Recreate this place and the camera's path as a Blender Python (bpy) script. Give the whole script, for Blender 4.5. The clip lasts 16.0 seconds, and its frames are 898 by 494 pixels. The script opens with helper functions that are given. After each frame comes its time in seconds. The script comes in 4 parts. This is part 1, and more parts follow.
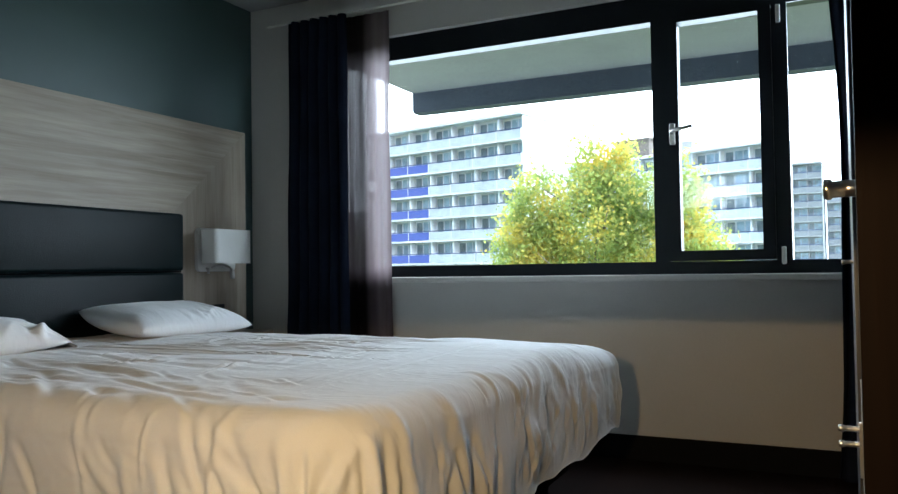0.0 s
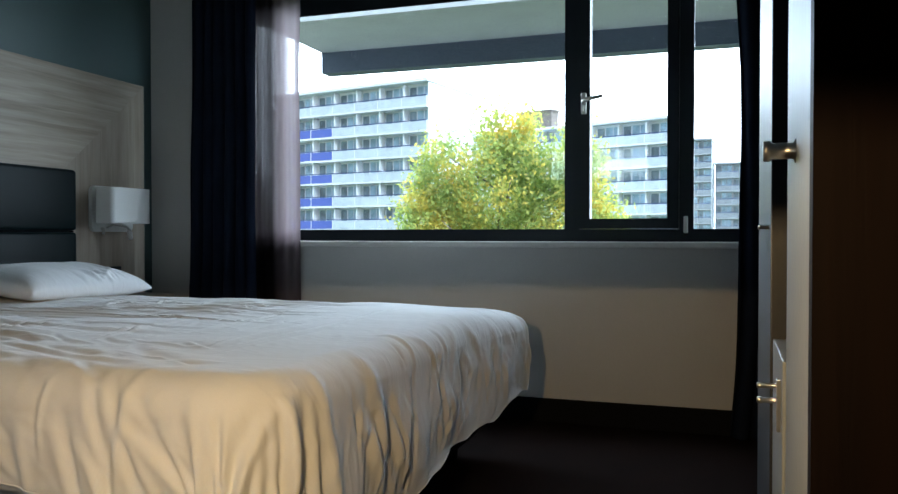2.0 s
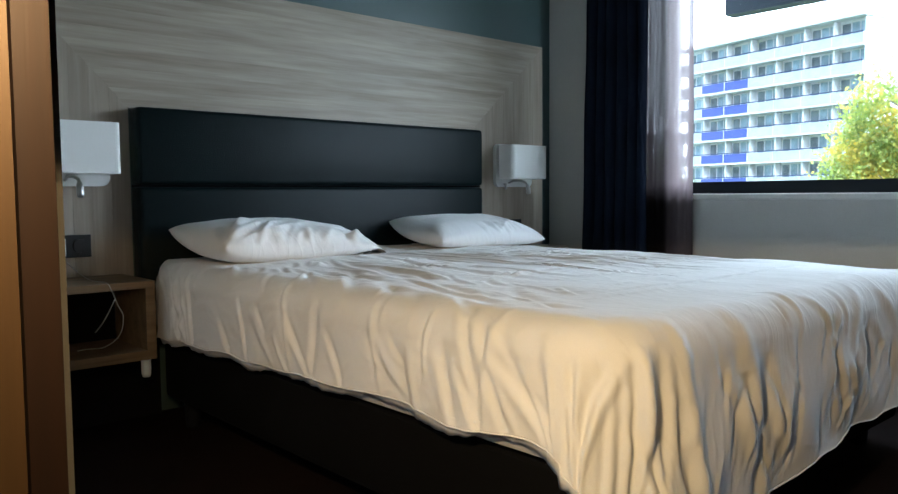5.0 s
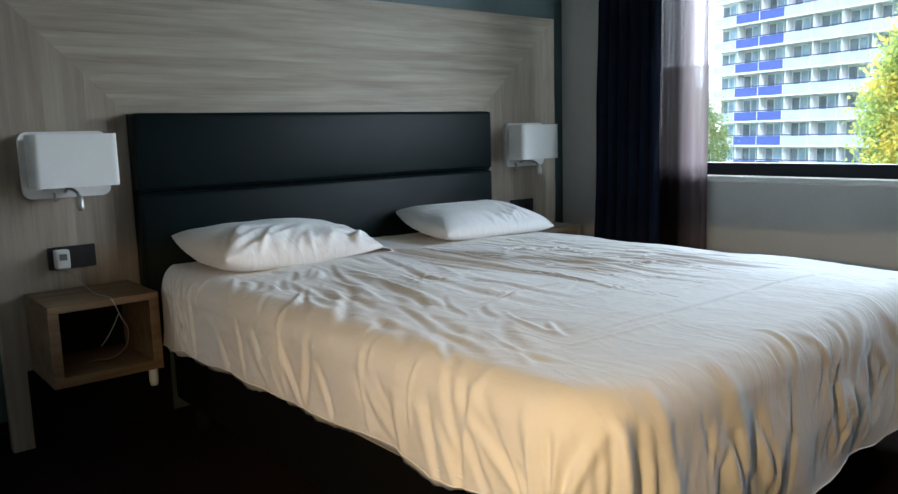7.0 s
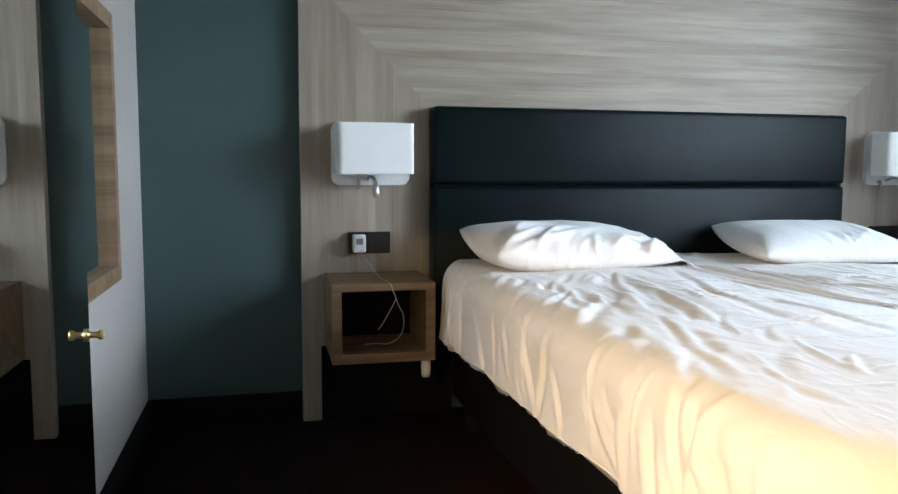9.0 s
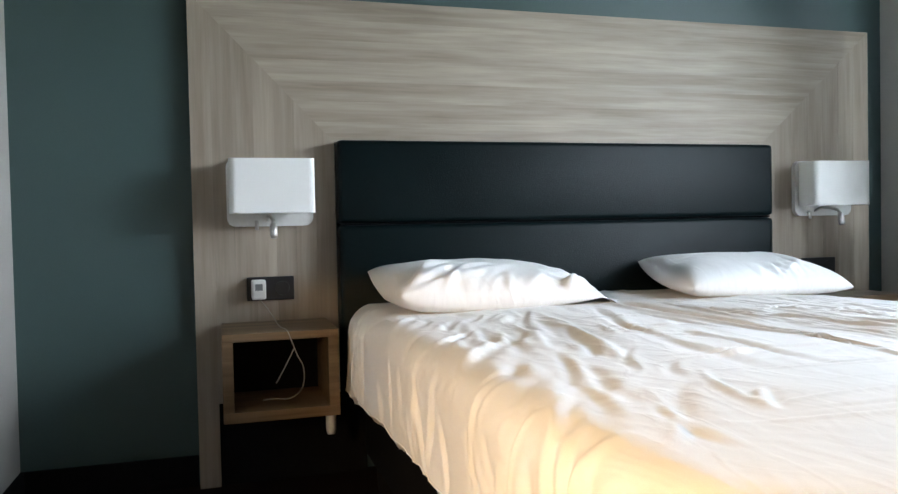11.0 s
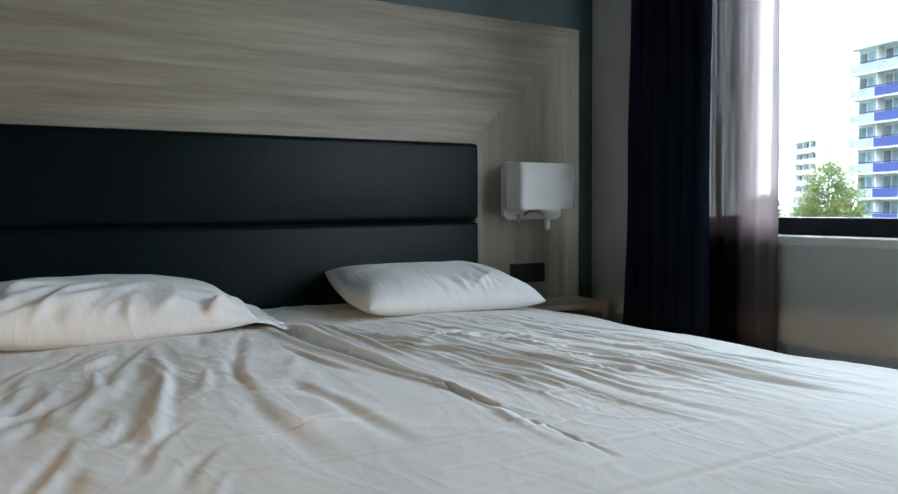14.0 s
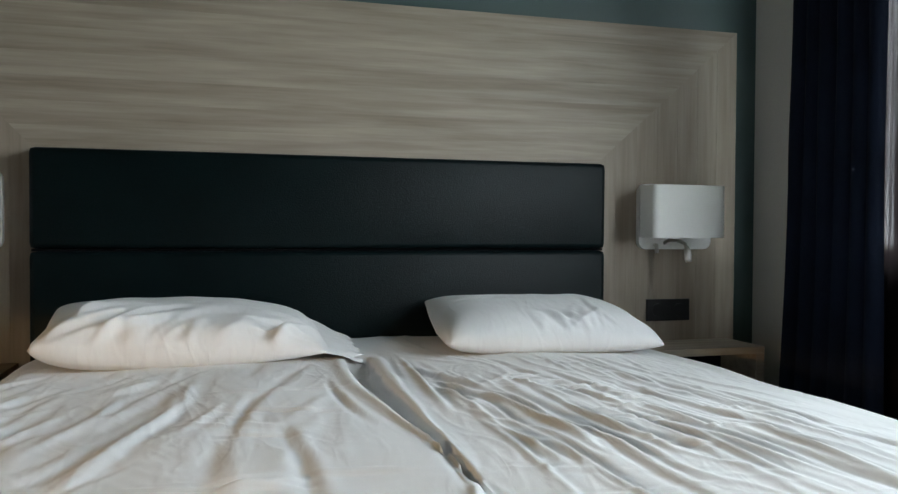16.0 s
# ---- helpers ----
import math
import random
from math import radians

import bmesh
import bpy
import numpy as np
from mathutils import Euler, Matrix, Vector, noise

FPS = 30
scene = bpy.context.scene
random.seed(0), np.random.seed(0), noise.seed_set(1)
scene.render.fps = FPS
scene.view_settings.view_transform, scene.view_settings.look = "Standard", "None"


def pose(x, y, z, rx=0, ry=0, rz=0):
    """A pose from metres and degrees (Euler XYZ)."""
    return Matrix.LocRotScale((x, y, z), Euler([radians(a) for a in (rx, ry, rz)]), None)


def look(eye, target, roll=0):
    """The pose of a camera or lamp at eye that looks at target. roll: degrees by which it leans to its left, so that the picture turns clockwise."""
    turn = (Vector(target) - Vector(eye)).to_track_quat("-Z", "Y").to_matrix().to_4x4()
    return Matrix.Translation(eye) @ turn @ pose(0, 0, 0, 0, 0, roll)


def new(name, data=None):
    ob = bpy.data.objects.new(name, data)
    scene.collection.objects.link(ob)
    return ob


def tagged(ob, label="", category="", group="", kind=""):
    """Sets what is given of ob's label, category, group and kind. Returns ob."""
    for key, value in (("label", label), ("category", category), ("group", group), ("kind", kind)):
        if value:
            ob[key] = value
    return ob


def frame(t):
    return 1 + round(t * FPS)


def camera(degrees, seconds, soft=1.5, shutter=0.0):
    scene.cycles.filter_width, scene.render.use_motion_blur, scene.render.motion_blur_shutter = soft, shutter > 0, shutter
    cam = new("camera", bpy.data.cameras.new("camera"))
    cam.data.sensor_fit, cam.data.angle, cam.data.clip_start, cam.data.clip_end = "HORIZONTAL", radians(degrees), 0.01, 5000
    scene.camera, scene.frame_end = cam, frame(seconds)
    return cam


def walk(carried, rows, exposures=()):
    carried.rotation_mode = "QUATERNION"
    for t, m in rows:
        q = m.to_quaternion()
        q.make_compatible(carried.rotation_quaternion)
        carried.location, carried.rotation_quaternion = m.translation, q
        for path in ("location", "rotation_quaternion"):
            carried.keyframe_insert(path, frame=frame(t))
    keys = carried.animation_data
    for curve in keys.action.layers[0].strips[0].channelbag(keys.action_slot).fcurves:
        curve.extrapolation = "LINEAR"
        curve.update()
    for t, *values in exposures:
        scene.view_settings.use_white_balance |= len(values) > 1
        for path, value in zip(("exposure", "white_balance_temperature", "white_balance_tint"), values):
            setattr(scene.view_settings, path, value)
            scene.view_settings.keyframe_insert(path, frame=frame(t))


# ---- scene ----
cam = camera(60.3, 16.0, soft=1.4)
PATH = [
    (0, (3.114, -1.223, 0.93), (2.252, 0.581, 0.985), -0.9),
    (0.5, (3.099, -1.208, 0.922), (2.418, 0.673, 0.937), -0.3),
    (1, (3.077, -1.208, 0.922), (2.483, 0.702, 0.908), -0.1),
    (1.5, (3.066, -1.212, 0.922), (2.503, 0.707, 0.894), -0.1),
    (2, (3.065, -1.215, 0.918), (2.434, 0.683, 0.886), -0.0),
    (2.5, (3.081, -1.205, 0.915), (2.266, 0.621, 0.886), -0.1),
    (3, (3.102, -1.191, 0.903), (2.054, 0.512, 0.853), 0.0),
    (3.5, (3.115, -1.175, 0.886), (1.855, 0.376, 0.814), 0.2),
    (4, (3.115, -1.173, 0.873), (1.71, 0.248, 0.798), 0.4),
    (4.2, (3.115, -1.168, 0.871), (1.655, 0.197, 0.796), 0.5),
    (6.3, (3.118, -1.026, 1.027), (1.627, 0.29, 0.813), -1.9),
    (6.5, (3.144, -1.023, 1.065), (1.65, 0.288, 0.845), -2.2),
    (7, (3.143, -0.995, 1.13), (1.621, 0.269, 0.839), -1.6),
    (7.5, (3.051, -0.895, 1.099), (1.413, 0.209, 0.787), -0.5),
    (8, (3.028, -0.791, 1.073), (1.228, 0.014, 0.739), 0.5),
    (8.5, (3.031, -0.719, 0.993), (1.142, -0.123, 0.724), 0.5),
    (8.7, (3.035, -0.682, 0.99), (1.116, -0.174, 0.746), 0.7),
    (10.8, (2.901, -0.433, 0.884), (0.949, -0.001, 0.849), -0.7),
    (11, (2.878, -0.404, 0.917), (0.959, 0.156, 0.865), -1.2),
    (11.5, (2.828, -0.277, 0.926), (0.999, 0.531, 0.904), -2.9),
    (12, (2.78, -0.179, 0.947), (0.989, 0.71, 0.916), -3.3),
    (12.5, (2.764, -0.089, 0.957), (1.002, 0.854, 0.887), -1.9),
    (13, (2.739, -0.002, 0.971), (1.016, 1.009, 0.868), -0.9),
    (13.5, (2.664, 0.044, 1.001), (0.99, 1.13, 0.874), -0.2),
    (14, (2.664, 0.161, 0.993), (0.955, 1.195, 0.887), -0.4),
    (14.5, (2.642, 0.274, 0.988), (0.868, 1.195, 0.909), -0.8),
    (15, (2.658, 0.355, 0.989), (0.84, 1.182, 0.886), -0.8),
    (15.5, (2.612, 0.487, 0.994), (0.748, 1.205, 0.892), 0.1),
    (16, (2.604, 0.599, 0.998), (0.674, 1.123, 0.956), 0.3),
]
walk(cam, [(t, look(eye, target, roll)) for t, eye, target, roll in PATH],
     exposures=[(0.0, 0.58, 5550, 5), (1.0, 0.48, 5400, 5), (3.0, 0.42, 5400, 4), (4.2, 0.86, 5300, 4), (6.3, 0.9, 5550, 5), (7.0, 0.86, 5600, 6), (7.5, 1.05, 5700, 7), (8.0, 1.38, 5750, 8), (8.7, 1.7, 5550, 8),
                (10.8, 1.9, 5750, 10), (11.2, 1.5, 5950, 9), (12.0, 1.03, 6100, 9), (13.0, 0.74, 5950, 8), (14.0, 0.62, 5850, 7), (15.5, 0.72, 6050, 7), (16.0, 0.82, 6150, 7)])

# ---- world and large lights ----
world = bpy.data.worlds.new("sky")
scene.world = world
world.use_nodes = True
wn = world.node_tree
sky = wn.nodes.new("ShaderNodeTexSky")
sky.sky_type = "NISHITA"
sky.sun_disc = False
sky.sun_elevation = radians(38)
sky.sun_rotation = radians(150)
sky.dust_density = 2.0
sky.air_density = 1.0
wn.links.new(sky.outputs[0], wn.nodes["Background"].inputs[0])
wn.nodes["Background"].inputs[1].default_value = 0.15


def lamp(name, kind, m, energy, color, **extra):
    data = bpy.data.lights.new(name, kind)
    data.energy, data.color = energy, color
    if kind == "AREA":
        data.shape = "RECTANGLE"
        data.size, data.size_y = extra["size"]
    if kind == "SUN":
        data.angle = radians(extra["angle"])
    if kind == "SPOT":
        data.shadow_soft_size, data.spot_size, data.spot_blend = extra["radius"], radians(extra["cone"]), 0.012
    ob = new(name, data)
    ob.matrix_world = m
    return ob


# the sun stands behind the house, veiled by thin cloud
lamp("sun", "SUN", look((20, -30, 30), (0, 0, 0)), 2.0, (1.0, 0.98, 0.95), angle=12)
# skylight in the window's opening, from below the balcony slab above
lamp("window_skylight", "AREA", look((1.9, 2.80, 1.95), (1.7, 0.9, 0.8)), 26.0, (0.86, 0.95, 1.0), size=(2.9, 0.5))
# warm shaded lamp of the entrance, behind the walk's start, which throws its light downwards
lamp("entrance_lamp", "SPOT", look((2.71, -1.025, 1.08), (2.71, -1.024, 0)), 39.0, (1.0, 0.62, 0.26), radius=0.03, cone=167.2)


# ---- materials ----
def material(name, base, rough=0.6, metal=0.0, vary=0.12, scale=3.0, fine=60.0, bump=0.05, spec=0.5, sheen=0.0, stretch=(1, 1, 1)):
    """A surface with a base colour that varies at two scales, and a fine relief."""
    m = bpy.data.materials.new(name)
    m.use_nodes = True
    nt = m.node_tree
    b = nt.nodes["Principled BSDF"]
    b.inputs["Roughness"].default_value = rough
    b.inputs["Metallic"].default_value = metal
    b.inputs["Specular IOR Level"].default_value = spec
    b.inputs["Sheen Weight"].default_value = sheen
    co = nt.nodes.new("ShaderNodeTexCoord")
    mp = nt.nodes.new("ShaderNodeMapping")
    mp.inputs["Scale"].default_value = stretch
    nt.links.new(co.outputs["Object"], mp.inputs[0])
    n1 = nt.nodes.new("ShaderNodeTexNoise")
    n1.inputs["Scale"].default_value = scale
    n1.inputs["Detail"].default_value = 5
    n2 = nt.nodes.new("ShaderNodeTexNoise")
    n2.inputs["Scale"].default_value = fine
    n2.inputs["Detail"].default_value = 3
    for n in (n1, n2):
        nt.links.new(mp.outputs[0], n.inputs["Vector"])
    add = nt.nodes.new("ShaderNodeMath")
    add.operation = "ADD"
    nt.links.new(n1.outputs["Fac"], add.inputs[0])
    nt.links.new(n2.outputs["Fac"], add.inputs[1])
    ramp = nt.nodes.new("ShaderNodeValToRGB")
    ramp.color_ramp.elements[0].position, ramp.color_ramp.elements[1].position = 0.35, 0.65
    lo = [c * (1 - vary) for c in base]
    hi = [min(1.0, c * (1 + vary)) for c in base]
    ramp.color_ramp.elements[0].color = (*lo, 1)
    ramp.color_ramp.elements[1].color = (*hi, 1)
    half = nt.nodes.new("ShaderNodeMath")
    half.operation = "MULTIPLY"
    half.inputs[1].default_value = 0.5
    nt.links.new(add.outputs[0], half.inputs[0])
    nt.links.new(half.outputs[0], ramp.inputs[0])
    nt.links.new(ramp.outputs[0], b.inputs["Base Color"])
    if bump:
        bp = nt.nodes.new("ShaderNodeBump")
        bp.inputs["Strength"].default_value = bump
        bp.inputs["Distance"].default_value = 0.01
        nt.links.new(n2.outputs["Fac"], bp.inputs["Height"])
        nt.links.new(bp.outputs[0], b.inputs["Normal"])
    return m


def wood(name, dark, light, along, rough=0.5, grain=1.0, spec=0.35):
    """Wood with streaks along one axis."""
    m = bpy.data.materials.new(name)
    m.use_nodes = True
    nt = m.node_tree
    b = nt.nodes["Principled BSDF"]
    b.inputs["Roughness"].default_value = rough
    b.inputs["Specular IOR Level"].default_value = spec
    co = nt.nodes.new("ShaderNodeTexCoord")
    oi = nt.nodes.new("ShaderNodeObjectInfo")
    shift = nt.nodes.new("ShaderNodeVectorMath")
    shift.operation = "ADD"
    comb = nt.nodes.new("ShaderNodeCombineXYZ")
    for k in range(3):
        nt.links.new(oi.outputs["Random"], comb.inputs[k])
    tens = nt.nodes.new("ShaderNodeVectorMath")
    tens.operation = "SCALE"
    tens.inputs["Scale"].default_value = 7.0
    nt.links.new(comb.outputs[0], tens.inputs[0])
    nt.links.new(co.outputs["Object"], shift.inputs[0])
    nt.links.new(tens.outputs[0], shift.inputs[1])
    outs = []
    for across, length, detail in ((26, 1.6, 4), (110, 5.0, 3), (7, 0.9, 2)):
        mp = nt.nodes.new("ShaderNodeMapping")
        sc = [across * grain] * 3
        sc[along] = length * grain
        mp.inputs["Scale"].default_value = sc
        nt.links.new(shift.outputs[0], mp.inputs[0])
        n = nt.nodes.new("ShaderNodeTexNoise")
        n.inputs["Scale"].default_value = 1.0
        n.inputs["Detail"].default_value = detail
        n.inputs["Distortion"].default_value = 0.4
        nt.links.new(mp.outputs[0], n.inputs["Vector"])
        outs.append(n.outputs["Fac"])
    s1 = nt.nodes.new("ShaderNodeMath")
    s1.operation = "MULTIPLY_ADD"
    s1.inputs[1].default_value = 0.45
    nt.links.new(outs[1], s1.inputs[0])
    nt.links.new(outs[0], s1.inputs[2])
    s2 = nt.nodes.new("ShaderNodeMath")
    s2.operation = "MULTIPLY_ADD"
    s2.inputs[1].default_value = 0.7
    nt.links.new(outs[2], s2.inputs[0])
    nt.links.new(s1.outputs[0], s2.inputs[2])
    ramp = nt.nodes.new("ShaderNodeValToRGB")
    ramp.color_ramp.elements[0].color = (*dark, 1)
    ramp.color_ramp.elements[1].color = (*light, 1)
    rng = nt.nodes.new("ShaderNodeMapRange")
    rng.inputs["From Min"].default_value, rng.inputs["From Max"].default_value = 0.72, 1.42
    nt.links.new(s2.outputs[0], rng.inputs[0])
    ramp.color_ramp.elements[0].position, ramp.color_ramp.elements[1].position = 0.1, 0.9
    nt.links.new(rng.outputs[0], ramp.inputs[0])
    tone = nt.nodes.new("ShaderNodeMapRange")
    tone.inputs["To Min"].default_value, tone.inputs["To Max"].default_value = 0.96, 1.04
    nt.links.new(oi.outputs["Random"], tone.inputs[0])
    hue = nt.nodes.new("ShaderNodeHueSaturation")
    nt.links.new(tone.outputs[0], hue.inputs["Value"])
    nt.links.new(ramp.outputs[0], hue.inputs["Color"])
    nt.links.new(hue.outputs[0], b.inputs["Base Color"])
    bp = nt.nodes.new("ShaderNodeBump")
    bp.inputs["Strength"].default_value = 0.08
    bp.inputs["Distance"].default_value = 0.004
    nt.links.new(outs[1], bp.inputs["Height"])
    nt.links.new(bp.outputs[0], b.inputs["Normal"])
    return m


def glass(name, tint=(1, 1, 1), gloss=0.06):
    """Window glass: mostly clear, with a little mirror on it."""
    m = bpy.data.materials.new(name)
    m.use_nodes = True
    nt = m.node_tree
    nt.nodes.remove(nt.nodes["Principled BSDF"])
    clear = nt.nodes.new("ShaderNodeBsdfTransparent")
    clear.inputs[0].default_value = (*tint, 1)
    shine = nt.nodes.new("ShaderNodeBsdfGlossy")
    shine.inputs["Roughness"].default_value = 0.01
    mix = nt.nodes.new("ShaderNodeMixShader")
    mix.inputs[0].default_value = gloss
    nt.links.new(clear.outputs[0], mix.inputs[1])
    nt.links.new(shine.outputs[0], mix.inputs[2])
    nt.links.new(mix.outputs[0], nt.nodes["Material Output"].inputs[0])
    return m


def sheer_cloth(name, color, gathered, free):
    """Thin woven cloth that lets part of the light straight through, less where it is gathered and at its doubled edge.
    The shade of the gathers is put into its colour.
    """
    m = bpy.data.materials.new(name)
    m.use_nodes = True
    nt = m.node_tree
    nt.nodes.remove(nt.nodes["Principled BSDF"])
    clear = nt.nodes.new("ShaderNodeBsdfTransparent")
    dif = nt.nodes.new("ShaderNodeBsdfDiffuse")
    tra = nt.nodes.new("ShaderNodeBsdfTranslucent")
    body = nt.nodes.new("ShaderNodeMixShader")
    body.inputs[0].default_value = 0.5
    nt.links.new(dif.outputs[0], body.inputs[1])
    nt.links.new(tra.outputs[0], body.inputs[2])
    co = nt.nodes.new("ShaderNodeTexCoord")
    n = nt.nodes.new("ShaderNodeTexNoise")
    n.inputs["Scale"].default_value = 14
    mp = nt.nodes.new("ShaderNodeMapping")
    mp.inputs["Scale"].default_value = (5, 3, 0.12)
    nt.links.new(co.outputs["Object"], mp.inputs[0])
    nt.links.new(mp.outputs[0], n.inputs["Vector"])
    rng = nt.nodes.new("ShaderNodeMapRange")
    rng.inputs["To Min"].default_value, rng.inputs["To Max"].default_value = -0.03, 0.03
    nt.links.new(n.outputs["Fac"], rng.inputs[0])
    sep = nt.nodes.new("ShaderNodeSeparateXYZ")
    nt.links.new(co.outputs["Object"], sep.inputs[0])
    across = nt.nodes.new("ShaderNodeMapRange")
    across.inputs["From Min"].default_value, across.inputs["From Max"].default_value = gathered, free
    nt.links.new(sep.outputs[0], across.inputs[0])
    dense = nt.nodes.new("ShaderNodeValToRGB")
    stops = [(0.0, 0.99), (0.45, 0.99), (0.66, 0.965), (0.72, 0.86), (0.83, 0.84), (0.87, 0.975), (1.0, 0.96)]
    dense.color_ramp.elements[0].color = (0.99, 0.99, 0.99, 1)
    dense.color_ramp.elements[1].color = (0.96, 0.96, 0.96, 1)
    for place, value in stops[1:-1]:
        dense.color_ramp.elements.new(place).color = (value, value, value, 1)
    nt.links.new(across.outputs[0], dense.inputs[0])
    # light lost in the stacked gathers, painted as darker colour along x
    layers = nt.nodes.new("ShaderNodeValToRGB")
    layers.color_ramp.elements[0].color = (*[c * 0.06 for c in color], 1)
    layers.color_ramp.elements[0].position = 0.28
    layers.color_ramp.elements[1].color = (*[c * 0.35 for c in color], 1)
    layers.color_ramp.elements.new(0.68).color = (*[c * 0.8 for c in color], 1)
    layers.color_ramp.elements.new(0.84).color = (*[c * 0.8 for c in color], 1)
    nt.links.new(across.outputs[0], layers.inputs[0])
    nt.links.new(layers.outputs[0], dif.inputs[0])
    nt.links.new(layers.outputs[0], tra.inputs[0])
    both = nt.nodes.new("ShaderNodeMath")
    both.operation = "ADD"
    both.use_clamp = True
    nt.links.new(rng.outputs[0], both.inputs[0])
    nt.links.new(dense.outputs[0], both.inputs[1])
    mix = nt.nodes.new("ShaderNodeMixShader")
    nt.links.new(both.outputs[0], mix.inputs[0])
    nt.links.new(clear.outputs[0], mix.inputs[1])
    nt.links.new(body.outputs[0], mix.inputs[2])
    nt.links.new(mix.outputs[0], nt.nodes["Material Output"].inputs[0])
    return m


M_GREEN = material("dark green wall paint", (0.062, 0.10, 0.097), rough=0.45, vary=0.06, bump=0.06, fine=180)
M_PALE = material("pale grey wall paint", (0.60, 0.58, 0.54), rough=0.75, vary=0.04, bump=0.06, fine=180)
# dimmed copy of the pale paint, to bounce less light on the bedside
M_SIDE = material("pale wall paint dimmed to cut bounce", (0.42, 0.395, 0.36), rough=0.8, vary=0.04, bump=0.06, fine=180)
# for unseen walls: kept dark so that little light bounces into the shadows
M_DIMWALL = material("wall paint darkened to cut bounce", (0.11, 0.098, 0.085), rough=0.8, vary=0.05, bump=0.05, fine=150)
# ceiling tone lowered to weaken its bounce on the floor and bedside
M_CEIL = material("ceiling paint darkened to cut bounce", (0.30, 0.29, 0.28), rough=0.85, vary=0.03, bump=0.05, fine=150)
M_FLOOR = material("dark brown carpet", (0.011, 0.0055, 0.0042), rough=0.95, vary=0.35, scale=5, fine=400, bump=0.5, spec=0.1)
M_BLACK = material("black painted wood", (0.010, 0.010, 0.011), rough=0.8, vary=0.15, spec=0.06)
M_BASE = material("black upholstery cloth", (0.004, 0.004, 0.0045), rough=0.95, vary=0.2, fine=500, bump=0.3, spec=0.1)
M_LEATHER = material("black imitation leather", (0.0030, 0.0078, 0.0085), rough=0.37, vary=0.3, scale=5, fine=260, bump=0.2, spec=0.15)
M_PANEL_H = wood("grey oak laid level", (0.272, 0.221, 0.166), (0.46, 0.392, 0.310), 1)
M_PANEL_V = wood("grey oak laid upright", (0.29, 0.236, 0.18), (0.42, 0.355, 0.28), 2)
M_OAK = wood("brown oak", (0.12, 0.075, 0.039), (0.26, 0.172, 0.096), 1)
# these three veneers are darkened to offset the entrance lamp's close light
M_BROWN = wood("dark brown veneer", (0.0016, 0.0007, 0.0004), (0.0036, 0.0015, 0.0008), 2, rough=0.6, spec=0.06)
M_EDGE = wood("brown edging darkened against the near lamp", (0.0024, 0.0010, 0.0005), (0.0050, 0.0021, 0.0010), 2, rough=0.6, spec=0.06)
M_ORANGE = wood("honey veneer darkened against the near lamp", (0.0085, 0.0043, 0.0011), (0.014, 0.0072, 0.0019), 2, rough=0.6, spec=0.1)
M_FRAME = material("dark blue-black window frame", (0.006, 0.009, 0.014), rough=0.4, spec=0.25, vary=0.1, bump=0.02)
M_SILL = material("white window sill", (0.78, 0.76, 0.71), rough=0.4, vary=0.05)
M_GLASS = glass("window glass", gloss=0.03)
M_LINEN = material("white cotton", (0.78, 0.77, 0.76), rough=0.9, vary=0.03, scale=4, fine=500, bump=0.06, sheen=0.1, spec=0.1)


def creased(m, size, strength):
    """Lays fine sharp creases, in two directions, under the weave of a cloth."""
    nt = m.node_tree
    weave = [n for n in nt.nodes if n.type == "BUMP"][0]
    co = nt.nodes.new("ShaderNodeTexCoord")
    last = None
    for turn, sc, dist in ((25, (1.0, 3.2, 1.0), 0.011), (-35, (1.2, 3.6, 1.3), 0.008), (75, (2.5, 5.0, 2.0), 0.004)):
        mp = nt.nodes.new("ShaderNodeMapping")
        mp.inputs["Rotation"].default_value = (0.3, 0.2, radians(turn))
        mp.inputs["Scale"].default_value = sc
        nt.links.new(co.outputs["Object"], mp.inputs[0])
        n = nt.nodes.new("ShaderNodeTexNoise")
        n.inputs["Scale"].default_value = size
        n.inputs["Detail"].default_value = 2.0
        n.inputs["Distortion"].default_value = 1.4
        nt.links.new(mp.outputs[0], n.inputs["Vector"])
        # fold the noise about its middle into thin ridges
        half = nt.nodes.new("ShaderNodeMath")
        half.operation = "SUBTRACT"
        half.inputs[1].default_value = 0.5
        nt.links.new(n.outputs["Fac"], half.inputs[0])
        ab = nt.nodes.new("ShaderNodeMath")
        ab.operation = "ABSOLUTE"
        nt.links.new(half.outputs[0], ab.inputs[0])
        rg = nt.nodes.new("ShaderNodeMapRange")
        rg.interpolation_type = "SMOOTHSTEP"
        rg.inputs["From Min"].default_value, rg.inputs["From Max"].default_value = 0.0, 0.075
        rg.inputs["To Min"].default_value, rg.inputs["To Max"].default_value = 1.0, 0.0
        nt.links.new(ab.outputs[0], rg.inputs[0])
        bp = nt.nodes.new("ShaderNodeBump")
        bp.inputs["Strength"].default_value = strength
        bp.inputs["Distance"].default_value = dist
        nt.links.new(rg.outputs[0], bp.inputs["Height"])
        if last:
            nt.links.new(last.outputs[0], bp.inputs["Normal"])
        last = bp
    nt.links.new(last.outputs[0], weave.inputs["Normal"])


